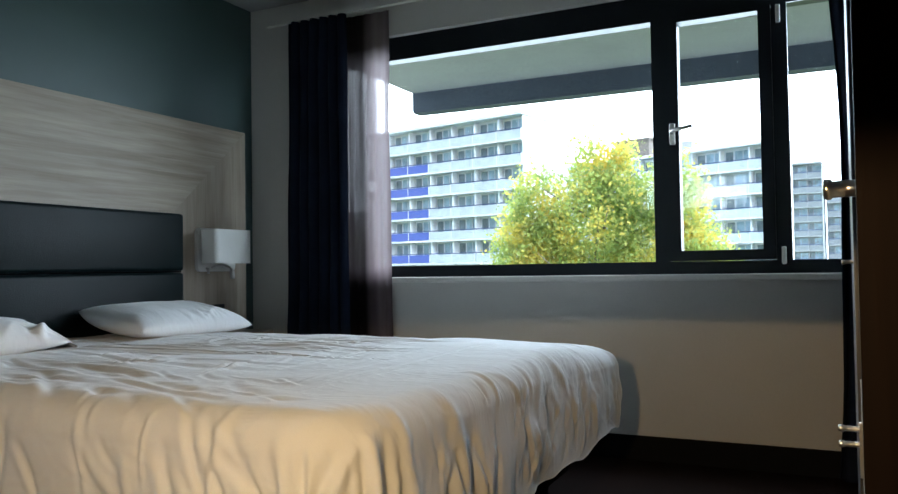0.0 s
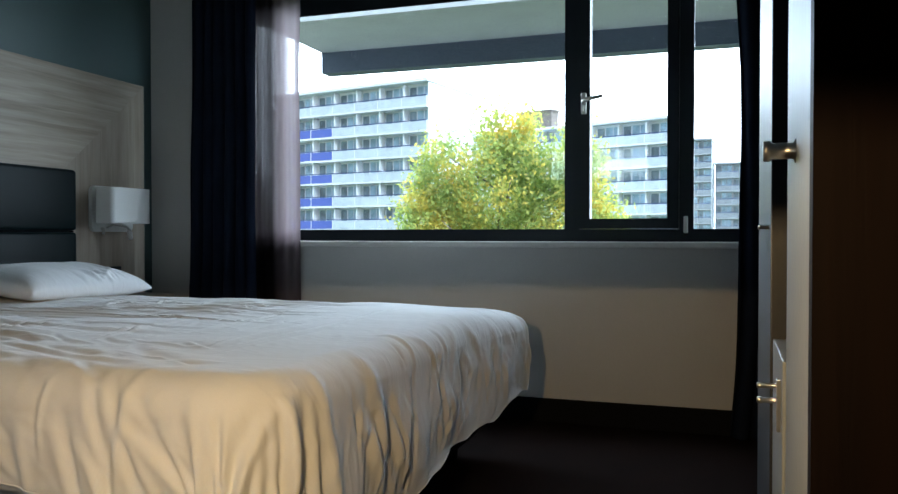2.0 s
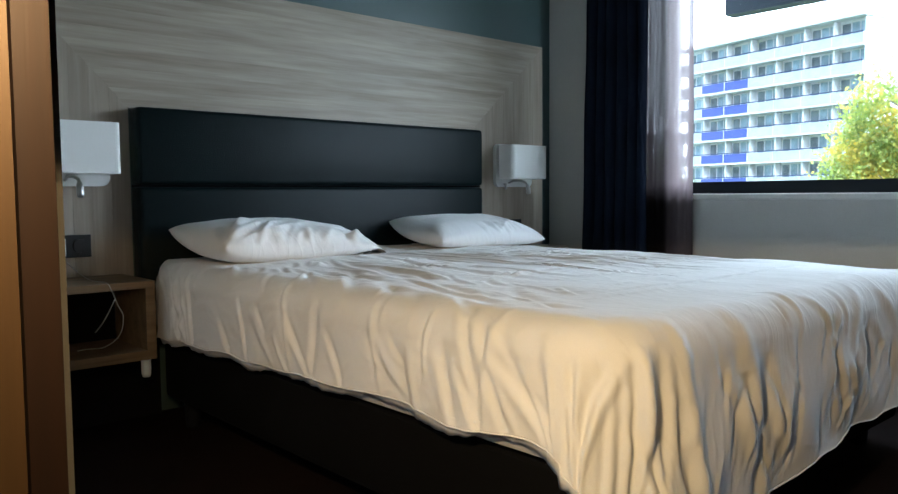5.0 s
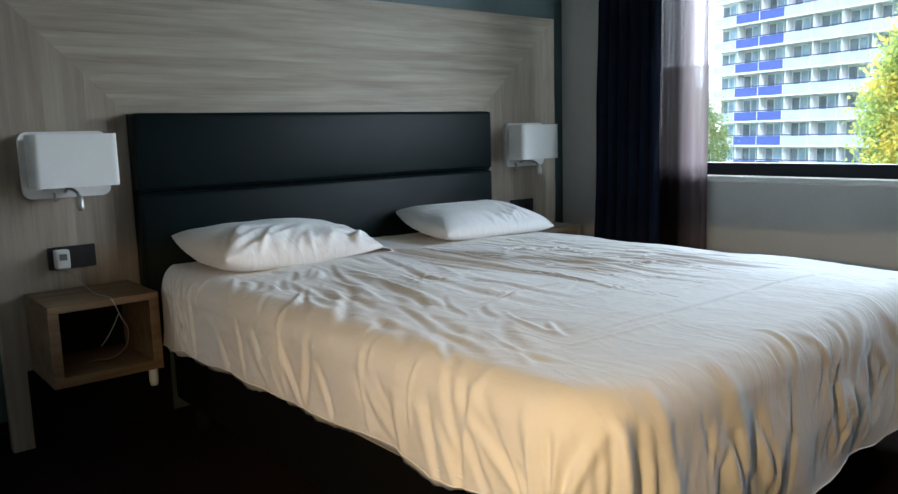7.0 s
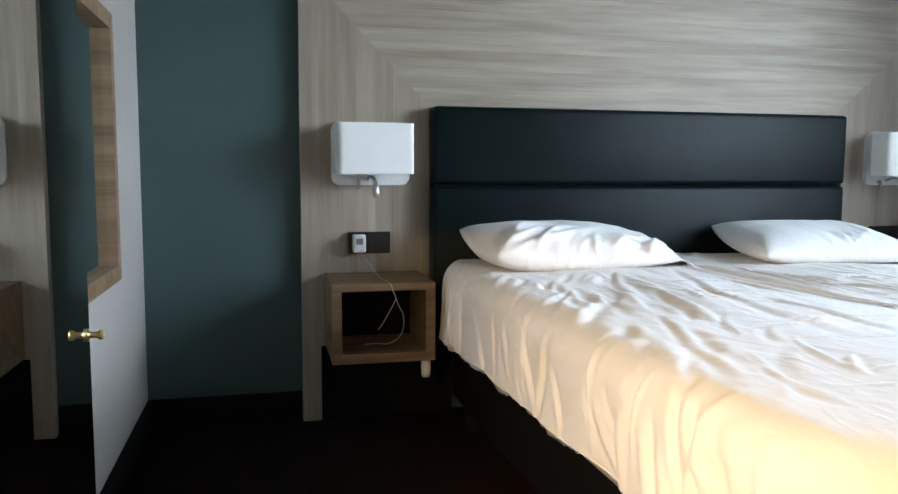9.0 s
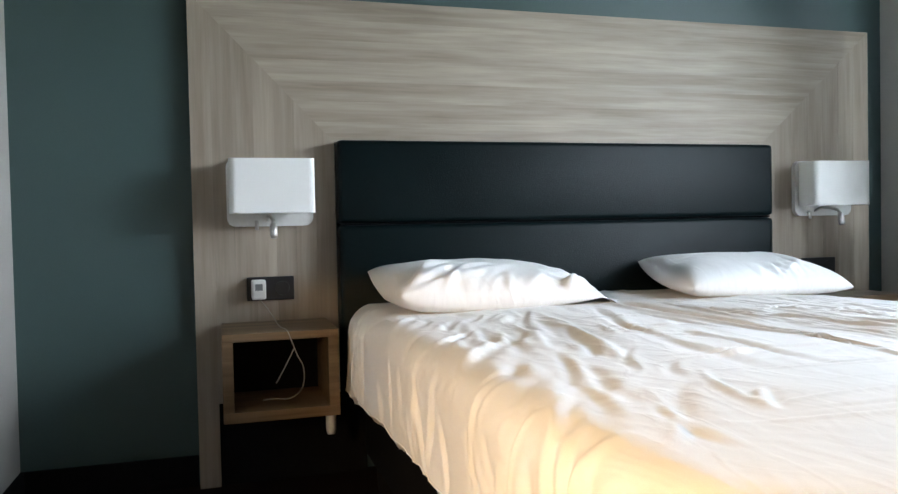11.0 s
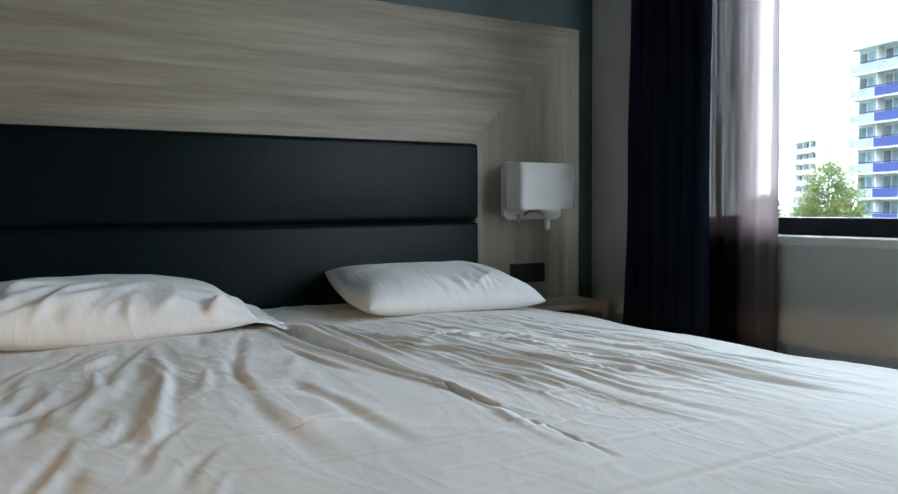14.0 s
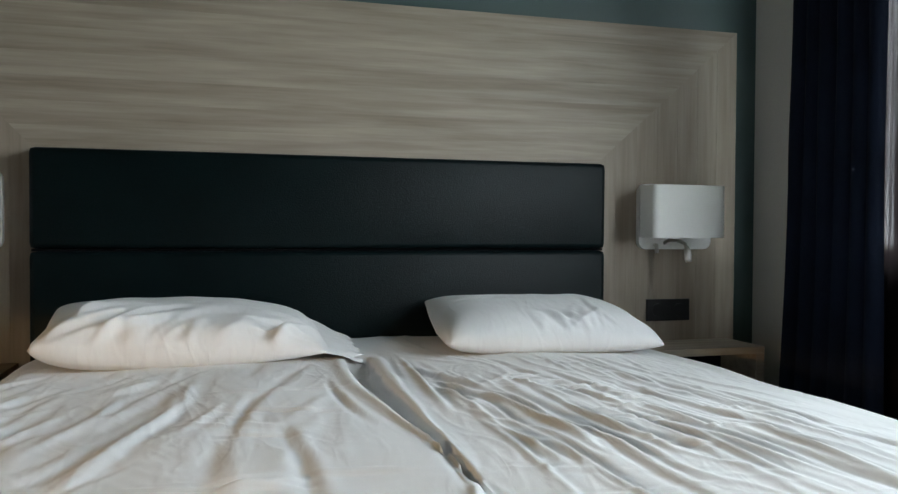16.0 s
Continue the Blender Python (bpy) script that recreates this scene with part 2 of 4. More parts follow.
creased(M_LINEN, 1.7, 0.08)
M_SHADE = material("white lamp shade cloth", (0.86, 0.85, 0.81), rough=0.8, vary=0.03, fine=350, bump=0.08)
M_PLATE = material("white enamelled steel", (0.75, 0.74, 0.71), rough=0.35, vary=0.04)
M_CHROME = material("brushed nickel", (0.55, 0.53, 0.50), rough=0.28, metal=1.0, vary=0.08)
M_BRASS = material("brass", (0.65, 0.48, 0.2), rough=0.3, metal=1.0, vary=0.08)
M_SOCKET = material("black plastic", (0.014, 0.014, 0.016), rough=0.4, vary=0.1)
M_WHITEP = material("white plastic", (0.75, 0.74, 0.72), rough=0.4, vary=0.03)
M_CABLE = material("greyish cable sheath", (0.42, 0.38, 0.32), rough=0.5, vary=0.05)
M_CURTAIN = material("dark navy curtain cloth", (0.009, 0.013, 0.025), rough=0.9, vary=0.25, scale=6, fine=400, bump=0.15, spec=0.1)
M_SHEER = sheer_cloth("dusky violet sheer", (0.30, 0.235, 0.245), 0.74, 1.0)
M_GREY = material("light grey laminate", (0.17, 0.18, 0.18), rough=0.45, vary=0.05)
M_BEAM = material("dark blue-grey painted beam", (0.048, 0.062, 0.085), rough=0.7, vary=0.15, scale=1.5, fine=30)
M_CONC = material("grey painted concrete", (0.30, 0.31, 0.32), rough=0.8, vary=0.1)
M_BLUE = material("blue balcony panel", (0.09, 0.13, 0.46), rough=0.5, vary=0.1)
# bluish haze of distance is mixed into the facade, glazing and rail colours
M_WHITE = material("white facade panel tinted by haze", (0.70, 0.75, 0.81), rough=0.7, vary=0.08, scale=0.6)
M_BGLASS = material("window glazing tinted by pale blue haze", (0.38, 0.52, 0.63), rough=0.15, vary=0.35, scale=0.4, fine=1.2, bump=0)
M_DOORG = material("balcony door glazing", (0.22, 0.28, 0.32), rough=0.15, vary=0.4, scale=0.4, fine=1.2, bump=0)
M_HANDRAIL = material("dark blue steel", (0.05, 0.08, 0.20), rough=0.5, vary=0.1)
M_RAIL = material("pale balcony rail panel tinted by haze", (0.50, 0.58, 0.66), rough=0.5, vary=0.18, scale=0.8, fine=6, bump=0)
# far blocks get darker colours to offset the backdrop's strong light on them
M_FAR = material("pale facade darkened against sky glow", (0.34, 0.37, 0.41), rough=0.8, vary=0.1, scale=0.6)
M_FARRAIL = material("balcony front darkened against sky glow", (0.22, 0.25, 0.29), rough=0.6, vary=0.15, scale=0.8, fine=6, bump=0)
M_LAWN = material("grass and paths", (0.10, 0.13, 0.05), rough=0.95, vary=0.4, scale=0.1, fine=2)
M_BARK = material("grey bark", (0.16, 0.14, 0.12), rough=0.9, vary=0.3, fine=20, bump=0.3)
M_MIRROR = bpy.data.materials.new("mirror")
M_MIRROR.use_nodes = True
_b = M_MIRROR.node_tree.nodes["Principled BSDF"]
_b.inputs["Metallic"].default_value, _b.inputs["Roughness"].default_value = 1.0, 0.01
_b.inputs["Base Color"].default_value = (0.82, 0.84, 0.83, 1)


# ---- mesh helpers ----
def box(bm, x0, x1, y0, y1, z0, z1, bevel=0.0):
    """Adds a box, with rounded edges if asked."""
    r = bmesh.ops.create_cube(bm, size=1.0)
    vs = r["verts"]
    bmesh.ops.scale(bm, vec=(x1 - x0, y1 - y0, z1 - z0), verts=vs)
    bmesh.ops.translate(bm, vec=((x0 + x1) / 2, (y0 + y1) / 2, (z0 + z1) / 2), verts=vs)
    if bevel:
        es = list({e for v in vs for e in v.link_edges})
        bmesh.ops.bevel(bm, geom=es, offset=bevel, segments=2, affect="EDGES", profile=0.6)


def boxes(*rows):
    bm = bmesh.new()
    for r in rows:
        box(bm, *r)
    return bm


def tube(bm, points, radius, sides=10):
    """Adds a round bar along the points."""
    rings = []
    for i, p in enumerate(points):
        a = Vector(points[max(0, i - 1)])
        c = Vector(points[min(len(points) - 1, i + 1)])
        d = (c - a).normalized()
        u = d.orthogonal().normalized()
        if rings:
            u = (rings[-1][1] - d * rings[-1][1].dot(d)).normalized()
        v = d.cross(u)
        r = radius[i] if isinstance(radius, (list, tuple)) else radius
        ring = [bm.verts.new(Vector(p) + r * (u * math.cos(k * math.tau / sides) + v * math.sin(k * math.tau / sides))) for k in range(sides)]
        rings.append((ring, u))
    for (r0, _), (r1, _) in zip(rings, rings[1:]):
        for k in range(sides):
            bm.faces.new((r0[k], r0[(k + 1) % sides], r1[(k + 1) % sides], r1[k]))
    bm.faces.new(rings[0][0][::-1])
    bm.faces.new(rings[-1][0])


def mesh_of(name, bm, mat, smooth=False):
    bmesh.ops.recalc_face_normals(bm, faces=bm.faces)
    me = bpy.data.meshes.new(name)
    bm.to_mesh(me)
    bm.free()
    me.materials.append(mat)
    if smooth:
        for p in me.polygons:
            p.use_smooth = True
    return me


def thing(name, at=(0, 0, 0), label="", category="", group=""):
    ob = new(name)
    ob.empty_display_size = 0.1
    ob.location = at
    return tagged(ob, label, category, group)


def part(name, bm, mat, parent, label="", smooth=False):
    """Links a bmesh, given in the parent's coordinates, as one part."""
    ob = new(name, mesh_of(name, bm, mat, smooth))
    ob.parent = parent
    if label:
        ob["label"] = label
    return ob


def structure(name, bm, mat, label, smooth=False):
    ob = new(name, mesh_of(name, bm, mat, smooth))
    return tagged(ob, label, kind="structure")


# ---- the room ----
X_RIGHT, Y_WIN, Y_LEFT, H = 3.78, 2.53, -1.09, 2.55
X_HEAD = -0.05
structure("floor", boxes((-0.3, 4.1, -4.2, 2.9, -0.2, 0.0)), M_FLOOR, "dark brown carpet covering the bedroom floor")
structure("ceiling", boxes((-0.3, 4.1, -4.2, 2.75, H, H + 0.2)), M_CEIL, "plain painted ceiling, darkened to cut bounce light")
structure("wall_headboard", boxes((-0.25, X_HEAD, Y_LEFT, Y_WIN + 0.045, 0.0, H)), M_GREEN, "dark green painted wall behind the bed")
WX0, WX1, WZ0, WZ1 = 0.42, 3.5, 0.885, 2.24
structure("wall_window", boxes((-0.25, WX0, Y_WIN + 0.045, Y_WIN + 0.22, 0, H), (WX1, 4.1, Y_WIN, Y_WIN + 0.22, 0, H),
                               (WX0, WX1, Y_WIN, Y_WIN + 0.22, 0, WZ0), (WX0, WX1, Y_WIN, Y_WIN + 0.22, WZ1, H)),
          M_PALE, "pale grey painted wall with a wide window")
structure("wall_right", boxes((X_RIGHT, X_RIGHT + 0.2, -4.2, Y_WIN, 0, H)), M_DIMWALL, "plain unseen side wall, darkened to cut bounce light")
structure("wall_left", boxes((-0.25, 1.5, Y_LEFT - 0.15, Y_LEFT, 0, H)), M_SIDE, "pale painted wall beside the wardrobe")
structure("wall_hall", boxes((1.35, 1.5, -4.0, Y_LEFT - 0.15, 0, H), (1.35, 4.0, -4.2, -4.0, 0, H)), M_DIMWALL, "plain unseen walls closing the entrance hall, darkened to cut bounce light")
structure("baseboard", boxes((X_HEAD, X_HEAD + 0.015, Y_LEFT, -0.51, 0, 0.11), (X_HEAD, X_HEAD + 0.015, 2.46, Y_WIN + 0.045, 0, 0.11),
                             (WX0, X_RIGHT, Y_WIN - 0.015, Y_WIN, 0, 0.115), (X_HEAD + 0.015, 1.5, Y_LEFT, Y_LEFT + 0.015, 0, 0.11)),
          M_BLACK, "black painted skirting board along the walls")

# ---- window ----
window = thing("window_1", (0, 0, 0))
tagged(window, "wide dark-framed window with three lights", kind="structure")
FY0, FY1 = 2.57, 2.65
part("window_frame", boxes((WX0, WX1, FY0, FY1, 0.885, 0.945), (WX0, WX1, FY0, FY1, 2.11, WZ1),
                           (WX0, WX0 + 0.07, FY0, FY1, 0.945, 2.11), (WX1 - 0.07, WX1, FY0, FY1, 0.945, 2.11),
                           (2.405, 2.475, FY0, FY1, 0.945, 2.11), (2.945, 3.01, FY0, FY1, 0.945, 2.11)), M_FRAME, window)
sash = part("sash", boxes((2.476, 2.53, FY0 - 0.02, FY1 - 0.02, 0.946, 2.109), (2.89, 2.944, FY0 - 0.02, FY1 - 0.02, 0.946, 2.109),
                          (2.53, 2.89, FY0 - 0.02, FY1 - 0.02, 0.946, 0.995), (2.53, 2.89, FY0 - 0.02, FY1 - 0.02, 2.085, 2.109)), M_FRAME, window)
for gx0, gx1, gz0, gz1 in ((WX0 + 0.06, 2.41, 0.94, 2.115), (2.525, 2.895, 0.99, 2.09), (3.005, WX1 - 0.06, 0.94, 2.115)):
    pane = part("pane", boxes((gx0, gx1, 2.605, 2.611, gz0, gz1)), M_GLASS, window)
    pane.visible_shadow = False
part("window_sill", boxes((WX0 - 0.1, WX1 + 0.1, 2.497, FY0, 0.855, 0.884, 0.006)), M_SILL, window)
bm = bmesh.new()
box(bm, 2.49, 2.515, FY0 - 0.045, FY0 - 0.02, 1.5, 1.6, 0.004)
tube(bm, [(2.502, FY0 - 0.04, 1.555), (2.502, FY0 - 0.075, 1.555), (2.53, FY0 - 0.085, 1.562), (2.60, FY0 - 0.085, 1.575)], 0.009)
part("window_handle", bm, M_CHROME, window, "brushed metal window handle", True)

for hx, hz in ((2.975, 0.965), (2.975, 2.06)):
    bm = bmesh.new()
    box(bm, hx - 0.010, hx + 0.010, FY0 - 0.028, FY0 - 0.001, hz - 0.04, hz + 0.04, 0.005)
    part("hinge", bm, M_SILL, window, "pale hinge cover", True)

# ---- headboard panel, headboard ----
panel = thing("wall_panel", (0, 0, 0), "light grey-brown oak panel framing the black headboard", "wall panel")


def slab_board(outline, mat):
    """A board of the panel from its outline in (y, z), with a slightly eased joint."""
    cy = sum(p[0] for p in outline) / len(outline)
    cz = sum(p[1] for p in outline) / len(outline)
    bm = bmesh.new()
    back = [bm.verts.new((X_HEAD + 0.0005, y, z)) for y, z in outline]
    mid = [bm.verts.new((-0.0006, y, z)) for y, z in outline]
    front = [bm.verts.new((0.0, y + 0.0006 * math.copysign(1, cy - y), z + 0.0006 * math.copysign(1, cz - z))) for y, z in outline]
    bm.faces.new(front)
    bm.faces.new(back[::-1])
    for lo, hi in ((back, mid), (mid, front)):
        for q in range(len(outline)):
            r = (q + 1) % len(outline)
            bm.faces.new((lo[q], lo[r], hi[r], hi[q]))
    part("board", bm, mat, panel)


# boards laid round the headboard in rings, mitred at the corners
PZ, RINGS = 1.766, 7
for k in range(RINGS):
    f0, f1 = k / RINGS, (k + 1) / RINGS
    l0, l1 = -0.506 * f0, -0.506 * f1
    r0, r1 = 1.86 + 0.593 * f0, 1.86 + 0.593 * f1
    t0, t1 = 1.24 + (PZ - 1.24) * f0, 1.24 + (PZ - 1.24) * f1
    slab_board([(l0, t0), (r0, t0), (r1, t1), (l1, t1)], M_PANEL_H)
    foot = 0.0 if k == RINGS - 1 else 0.30
    slab_board([(l1, foot), (l0, foot), (l0, t0), (l1, t1)], M_PANEL_V)
    slab_board([(r0, foot), (r1, foot), (r1, t1), (r0, t0)], M_PANEL_V)
for y0, y1 in ((-0.433, 0.10), (1.76, 2.367)):
    part("recess_panel", boxes((X_HEAD + 0.0005, -0.02, y0, y1, 0.0, 0.299)), M_BLACK, panel, "black recessed panel below the table")
headboard = thing("headboard", (0, 0, 0), "black padded imitation leather headboard behind the bed", "headboard")
part("backing", boxes((0.002, 0.07, 0.004, 1.856, 0.9305, 0.9375)), M_BASE, headboard, "black strip in the seam")
part("cushion", boxes((0.0, 0.09, 0.0, 1.86, 0.938, 1.24, 0.018)), M_LEATHER, headboard, smooth=True)
part("cushion", boxes((0.0, 0.09, 0.0, 1.86, 0.30, 0.930, 0.018)), M_LEATHER, headboard, smooth=True)

# ---- bed ----
bed = thing("bed", (0, 0, 0), "wide bed with black upholstered base and short legs", "bed")
part("base", boxes((0.1, 2.18, 0.07, 1.84, 0.10, 0.345, 0.02)), M_BASE, bed)
part("mattress", boxes((0.1, 2.2, 0.03, 0.922, 0.347, 0.60, 0.05)), M_LINEN, bed, smooth=True)
part("mattress", boxes((0.1, 2.2, 0.932, 1.86, 0.347, 0.60, 0.05)), M_LINEN, bed, smooth=True)
for lx, ly in ((0.25, 0.12), (2.08, 0.14), (0.25, 1.76), (2.08, 1.76)):
    bm = bmesh.new()
    tube(bm, [(lx, ly, 0.0), (lx, ly, 0.015), (lx, ly, 0.1)], [0.028, 0.03, 0.036], 12)
    part("leg", bm, M_BLACK, bed, smooth=True)


def noise2(x, y, z=0.0):
    return noise.noise(Vector((x, y, z)))


XI, YI0, YI1, ROUND, TOP = 2.235, 0.10, 1.885, 0.09, 0.645
A0, A1, B0, B1 = 0.1, XI + 0.47, YI0 - 0.325, YI1 + 0.36


def duvet_point(a, b):
    """The place of one point of the smooth cover, from where it lies when spread flat."""
    r = ROUND
    e = 0.09
    dx = max(0.0, a - XI + e)
    dy = b - YI1 + e if b > YI1 - e else (b - YI0 - e if b < YI0 + e else 0.0)
    d = math.hypot(dx, dy)
    ux, uy = (dx / d, dy / d) if d > 1e-6 else (0.0, 0.0)
    px, py = min(a, XI - e) + ux * min(d, e), min(max(b, YI0 + e), YI1 - e) + uy * min(d, e)
    d = max(0.0, d - e)
    dx, dy = max(0.0, dx - e), (max(0.0, dy - e) if dy > 0 else min(0.0, dy + e))
    ang = min(d / r, math.pi / 2)
    hang = max(0.0, d - r * math.pi / 2)
    if dx > 0:
        hang *= 1 - 0.26 * min(1.0, max(0.0, (py - 0.75) / 1.1)) - (0.2 * min(1.0, dx * dy * 25) if dy > 0 else 0.0)
    hang *= 1 + 0.10 * noise2(a * 6.0, b * 6.0, 12.0)
    off = r * math.sin(ang) + 0.06 * hang + hang * 0.10 * noise2(a * 5.0, b * 5.0, 15.0)
    if dy < 0:
        off += 0.015 * min(1.0, max(0.0, (0.8 - a) / 0.5)) * min(1.0, d / 0.12)
        px += 0.16 * min(1.0, d / 0.12) * min(1.0, max(0.0, (0.55 - a) / 0.4))
    if dx > 0:
        off += 0.05 * min(1.0, max(0.0, (py - 1.2) / 0.5)) * min(1.0, d / 0.15)
    drop = r * (1 - math.cos(ang)) + hang
    w = 0.009 * noise2(px * 2.6, py * 2.6, 1.0) + 0.004 * noise2(px * 6, py * 6, 3.0)
    w -= 0.030 * min(1.0, max(0.0, (py - 1.35) / 0.5)) ** 2
    # the trough between the two mattresses
    mid = 0.915 + 0.012 * math.sin(px * 5.0 + 0.6)
    wide = 0.036 * min(1.0, max(0.10, (1.5 - px) / 0.7))
    along = min(1.0, max(0.0, (px - 0.42) / 0.1)) * min(1.0, max(0.0, (1.9 - px) / 0.5))
    q = abs(py - mid) / wide
    if q < 1:
        w -= along * 0.045 * (1 - q ** 8)
    w += along * 0.008 * math.exp(-((q - 1.5) / 0.45) ** 2)
    z = TOP + w * (1 - 0.7 * min(1.0, drop / r)) - drop
    if dy < 0 and dx == 0:
        z += hang * (0.10 * noise2(a * 1.4, 0, 8.0) + 0.10 * min(1.0, a / 1.2))
    return (px + ux * off, py + uy * off, max(0.03, z))


def creases(points, strokes):
    """Relief of many soft folds. A stroke: start, way, length, bend, width, height."""
    out = np.zeros(len(points))
    for (sx, sy), (wx, wy), length, bend, width, height in strokes:
        n = math.hypot(wx, wy)
        wx, wy = wx / n, wy / n
        rx, ry = points[:, 0] - sx, points[:, 1] - sy
        t = (rx * wx + ry * wy) / length
        side = -rx * wy + ry * wx - bend * length * (t - t * t)
        ok = (t > 0) & (t < 1) & (np.abs(side) < 5 * width)
        t, side = t[ok], side[ok]
        w = width * (0.75 + 0.5 * t)
        taper = np.clip(np.sin(np.pi * t), 0, 1) ** 0.8
        out[ok] += height * taper * (np.exp(-(side / w) ** 2) - 0.45 * np.exp(-((side - 1.7 * w) / (1.1 * w)) ** 2))
    return out


def duvet_strokes():
    rng = np.random.default_rng(11)
    u = rng.uniform
    out = []

    def sign():
        return -1.0 if u(0, 1) < 0.45 else 1.0

    # narrow second fold beside the trough
    out.append(((0.45, 1.005), (1.0, -0.085), 1.15, -0.03, 0.010, -0.017))
    out.append(((0.47, 1.035), (1.0, -0.06), 0.7, 0.02, 0.008, 0.014))
    for k in range(85):  # long pulls across the far half, drawn from head to foot
        y = u(1.0, 1.68)
        out.append(((u(0.5, 1.35), y), (1.0, u(-0.08, 0.30)), u(0.22, 0.65), u(-0.08, 0.08), u(0.0065, 0.012), sign() * u(0.003, 0.008)))
    for k in range(14):  # short kinks between them
        out.append(((u(0.7, 1.6), u(0.98, 1.5)), (u(-0.3, 1.0), 1.0), u(0.06, 0.16), u(-0.3, 0.3), u(0.006, 0.010), sign() * u(0.004, 0.007)))
    for k in range(17):  # soft pulls across the near half
        out.append(((u(0.5, 1.3), u(0.4, 0.80)), (1.0, u(-0.45, 0.1)), u(0.2, 0.6), u(-0.15, 0.15), u(0.010, 0.022), sign() * u(0.003, 0.0075)))
    for k in range(9):
        out.append(((u(0.8, 1.8), u(0.35, 0.6)), (u(-0.4, 0.3), 1.0), u(0.15, 0.35), u(-0.2, 0.2), u(0.007, 0.014), sign() * u(0.003, 0.007)))
    for k in range(54):  # broad lumps that tumble slantwise over the near edge
        out.append(((u(0.35, 1.85), u(0.12, 0.45)), (1.0, u(-0.8, -0.1)), u(0.12, 0.36), u(-0.35, 0.35), u(0.009, 0.022), sign() * u(0.003, 0.007)))
    for k in range(10):  # pulls that meet at the end of the trough
        an = u(-1.9, 1.9)
        out.append(((1.5 + 0.05 * math.cos(an), 0.93 + 0.05 * math.sin(an)), (math.cos(an), math.sin(an)), u(0.10, 0.30), u(-0.3, 0.3), u(0.006, 0.010), u(-0.003, 0.005)))
    for k in range(8):  # faint press lines near the foot
        out.append(((u(1.6, 2.05), u(0.2, 1.1)), (u(-0.1, 0.15), 1.0), u(0.4, 0.8), u(-0.1, 0.1), u(0.006, 0.009), sign() * u(0.002, 0.004)))
    for k in range(34):  # hanging folds of the near side
        out.append(((u(0.25, 2.35), B0 - 0.02), (u(-0.9, 0.1), 1.0), u(0.16, 0.40), u(-0.2, 0.2), u(0.008, 0.018), sign() * u(0.005, 0.011)))
    for k in range(10):
        out.append(((u(0.2, 2.2), u(B0 + 0.05, 0.02)), (u(-1.0, 0.3), 1.0), u(0.08, 0.22), u(-0.3, 0.3), u(0.007, 0.012), sign() * u(0.003, 0.007)))
    for k in range(40):  # hanging folds at the foot
        out.append(((A1 + 0.02 - u(0, 0.12), u(0.0, 2.0)), (-1.0, u(-0.4, 0.4)), u(0.14, 0.36), u(-0.3, 0.3), u(0.010, 0.024), sign() * u(0.003, 0.008)))
    for k in range(20):
        out.append(((u(XI + 0.05, A1 - 0.04), u(0.1, 1.95)), (-1.0, u(-0.9, 0.9)), u(0.08, 0.22), u(-0.3, 0.3), u(0.007, 0.013), sign() * u(0.003, 0.007)))
    for k in range(36):  # small ruffles low on the foot
        out.append(((u(XI + 0.22, A1 + 0.02), u(0.1, 2.0)), (-1.0, u(-0.6, 0.6)), u(0.10, 0.26), u(-0.35, 0.35), u(0.010, 0.020), sign() * u(0.003, 0.007)))
    for k in range(5):  # deep folds beside the near corner
        out.append(((A1 + 0.03, u(0.0, 0.6)), (-1.0, u(-0.5, 0.15)), u(0.34, 0.5), u(-0.2, 0.2), u(0.016, 0.032), sign() * u(0.008, 0.015)))
    for side, base in ((-1, YI0 + 0.06), (1, YI1 - 0.06)):  # deep folds at the corners
        for k in range(11):
            an = u(0.08, 1.45)
            out.append(((XI - 0.06 + 0.14 * math.cos(an), base + side * 0.14 * math.sin(an)), (math.cos(an), side * math.sin(an)), u(0.22, 0.5), u(-0.35, 0.35), u(0.010, 0.030), sign() * u(0.005, 0.015)))
    return out


def crumple(points):
    """An irregular net of thin creases: drawn out across the far half, tangled where the cover hangs."""
    out = np.zeros(len(points))
    for k, (a, b) in enumerate(points):
        hang = min(1.0, max(0.0, (a - XI) / 0.12, (YI0 - b) / 0.1, (b - YI1) / 0.1))
        far = min(1.0, max(0.0, (b - 0.96) / 0.1)) * min(1.0, max(0.0, (1.95 - a) / 0.4)) * min(1.0, max(0.0, (1.8 - b) / 0.3))
        wx, wy = 0.12 * noise2(a * 3.1, b * 3.1, 21.0), 0.12 * noise2(a * 3.1, b * 3.1, 27.0)
        x, y = a + wx, b + wy
        net = max(0.0, 1 - 7 * abs(noise2(x * 4.5 + y * 2.0, y * 4.5 - x * 1.5, 31.0))) + 0.6 * max(0.0, 1 - 6 * abs(noise2(x * 9, y * 9, 37.0)))
        pull = max(0.0, 1 - 6 * abs(noise2(x * 2.2, (y - 0.1 * x) * 12, 41.0))) if far else 0.0
        out[k] = 0.0009 * net * (1 - hang) + 0.0016 * net * hang + 0.003 * pull * far
    return out


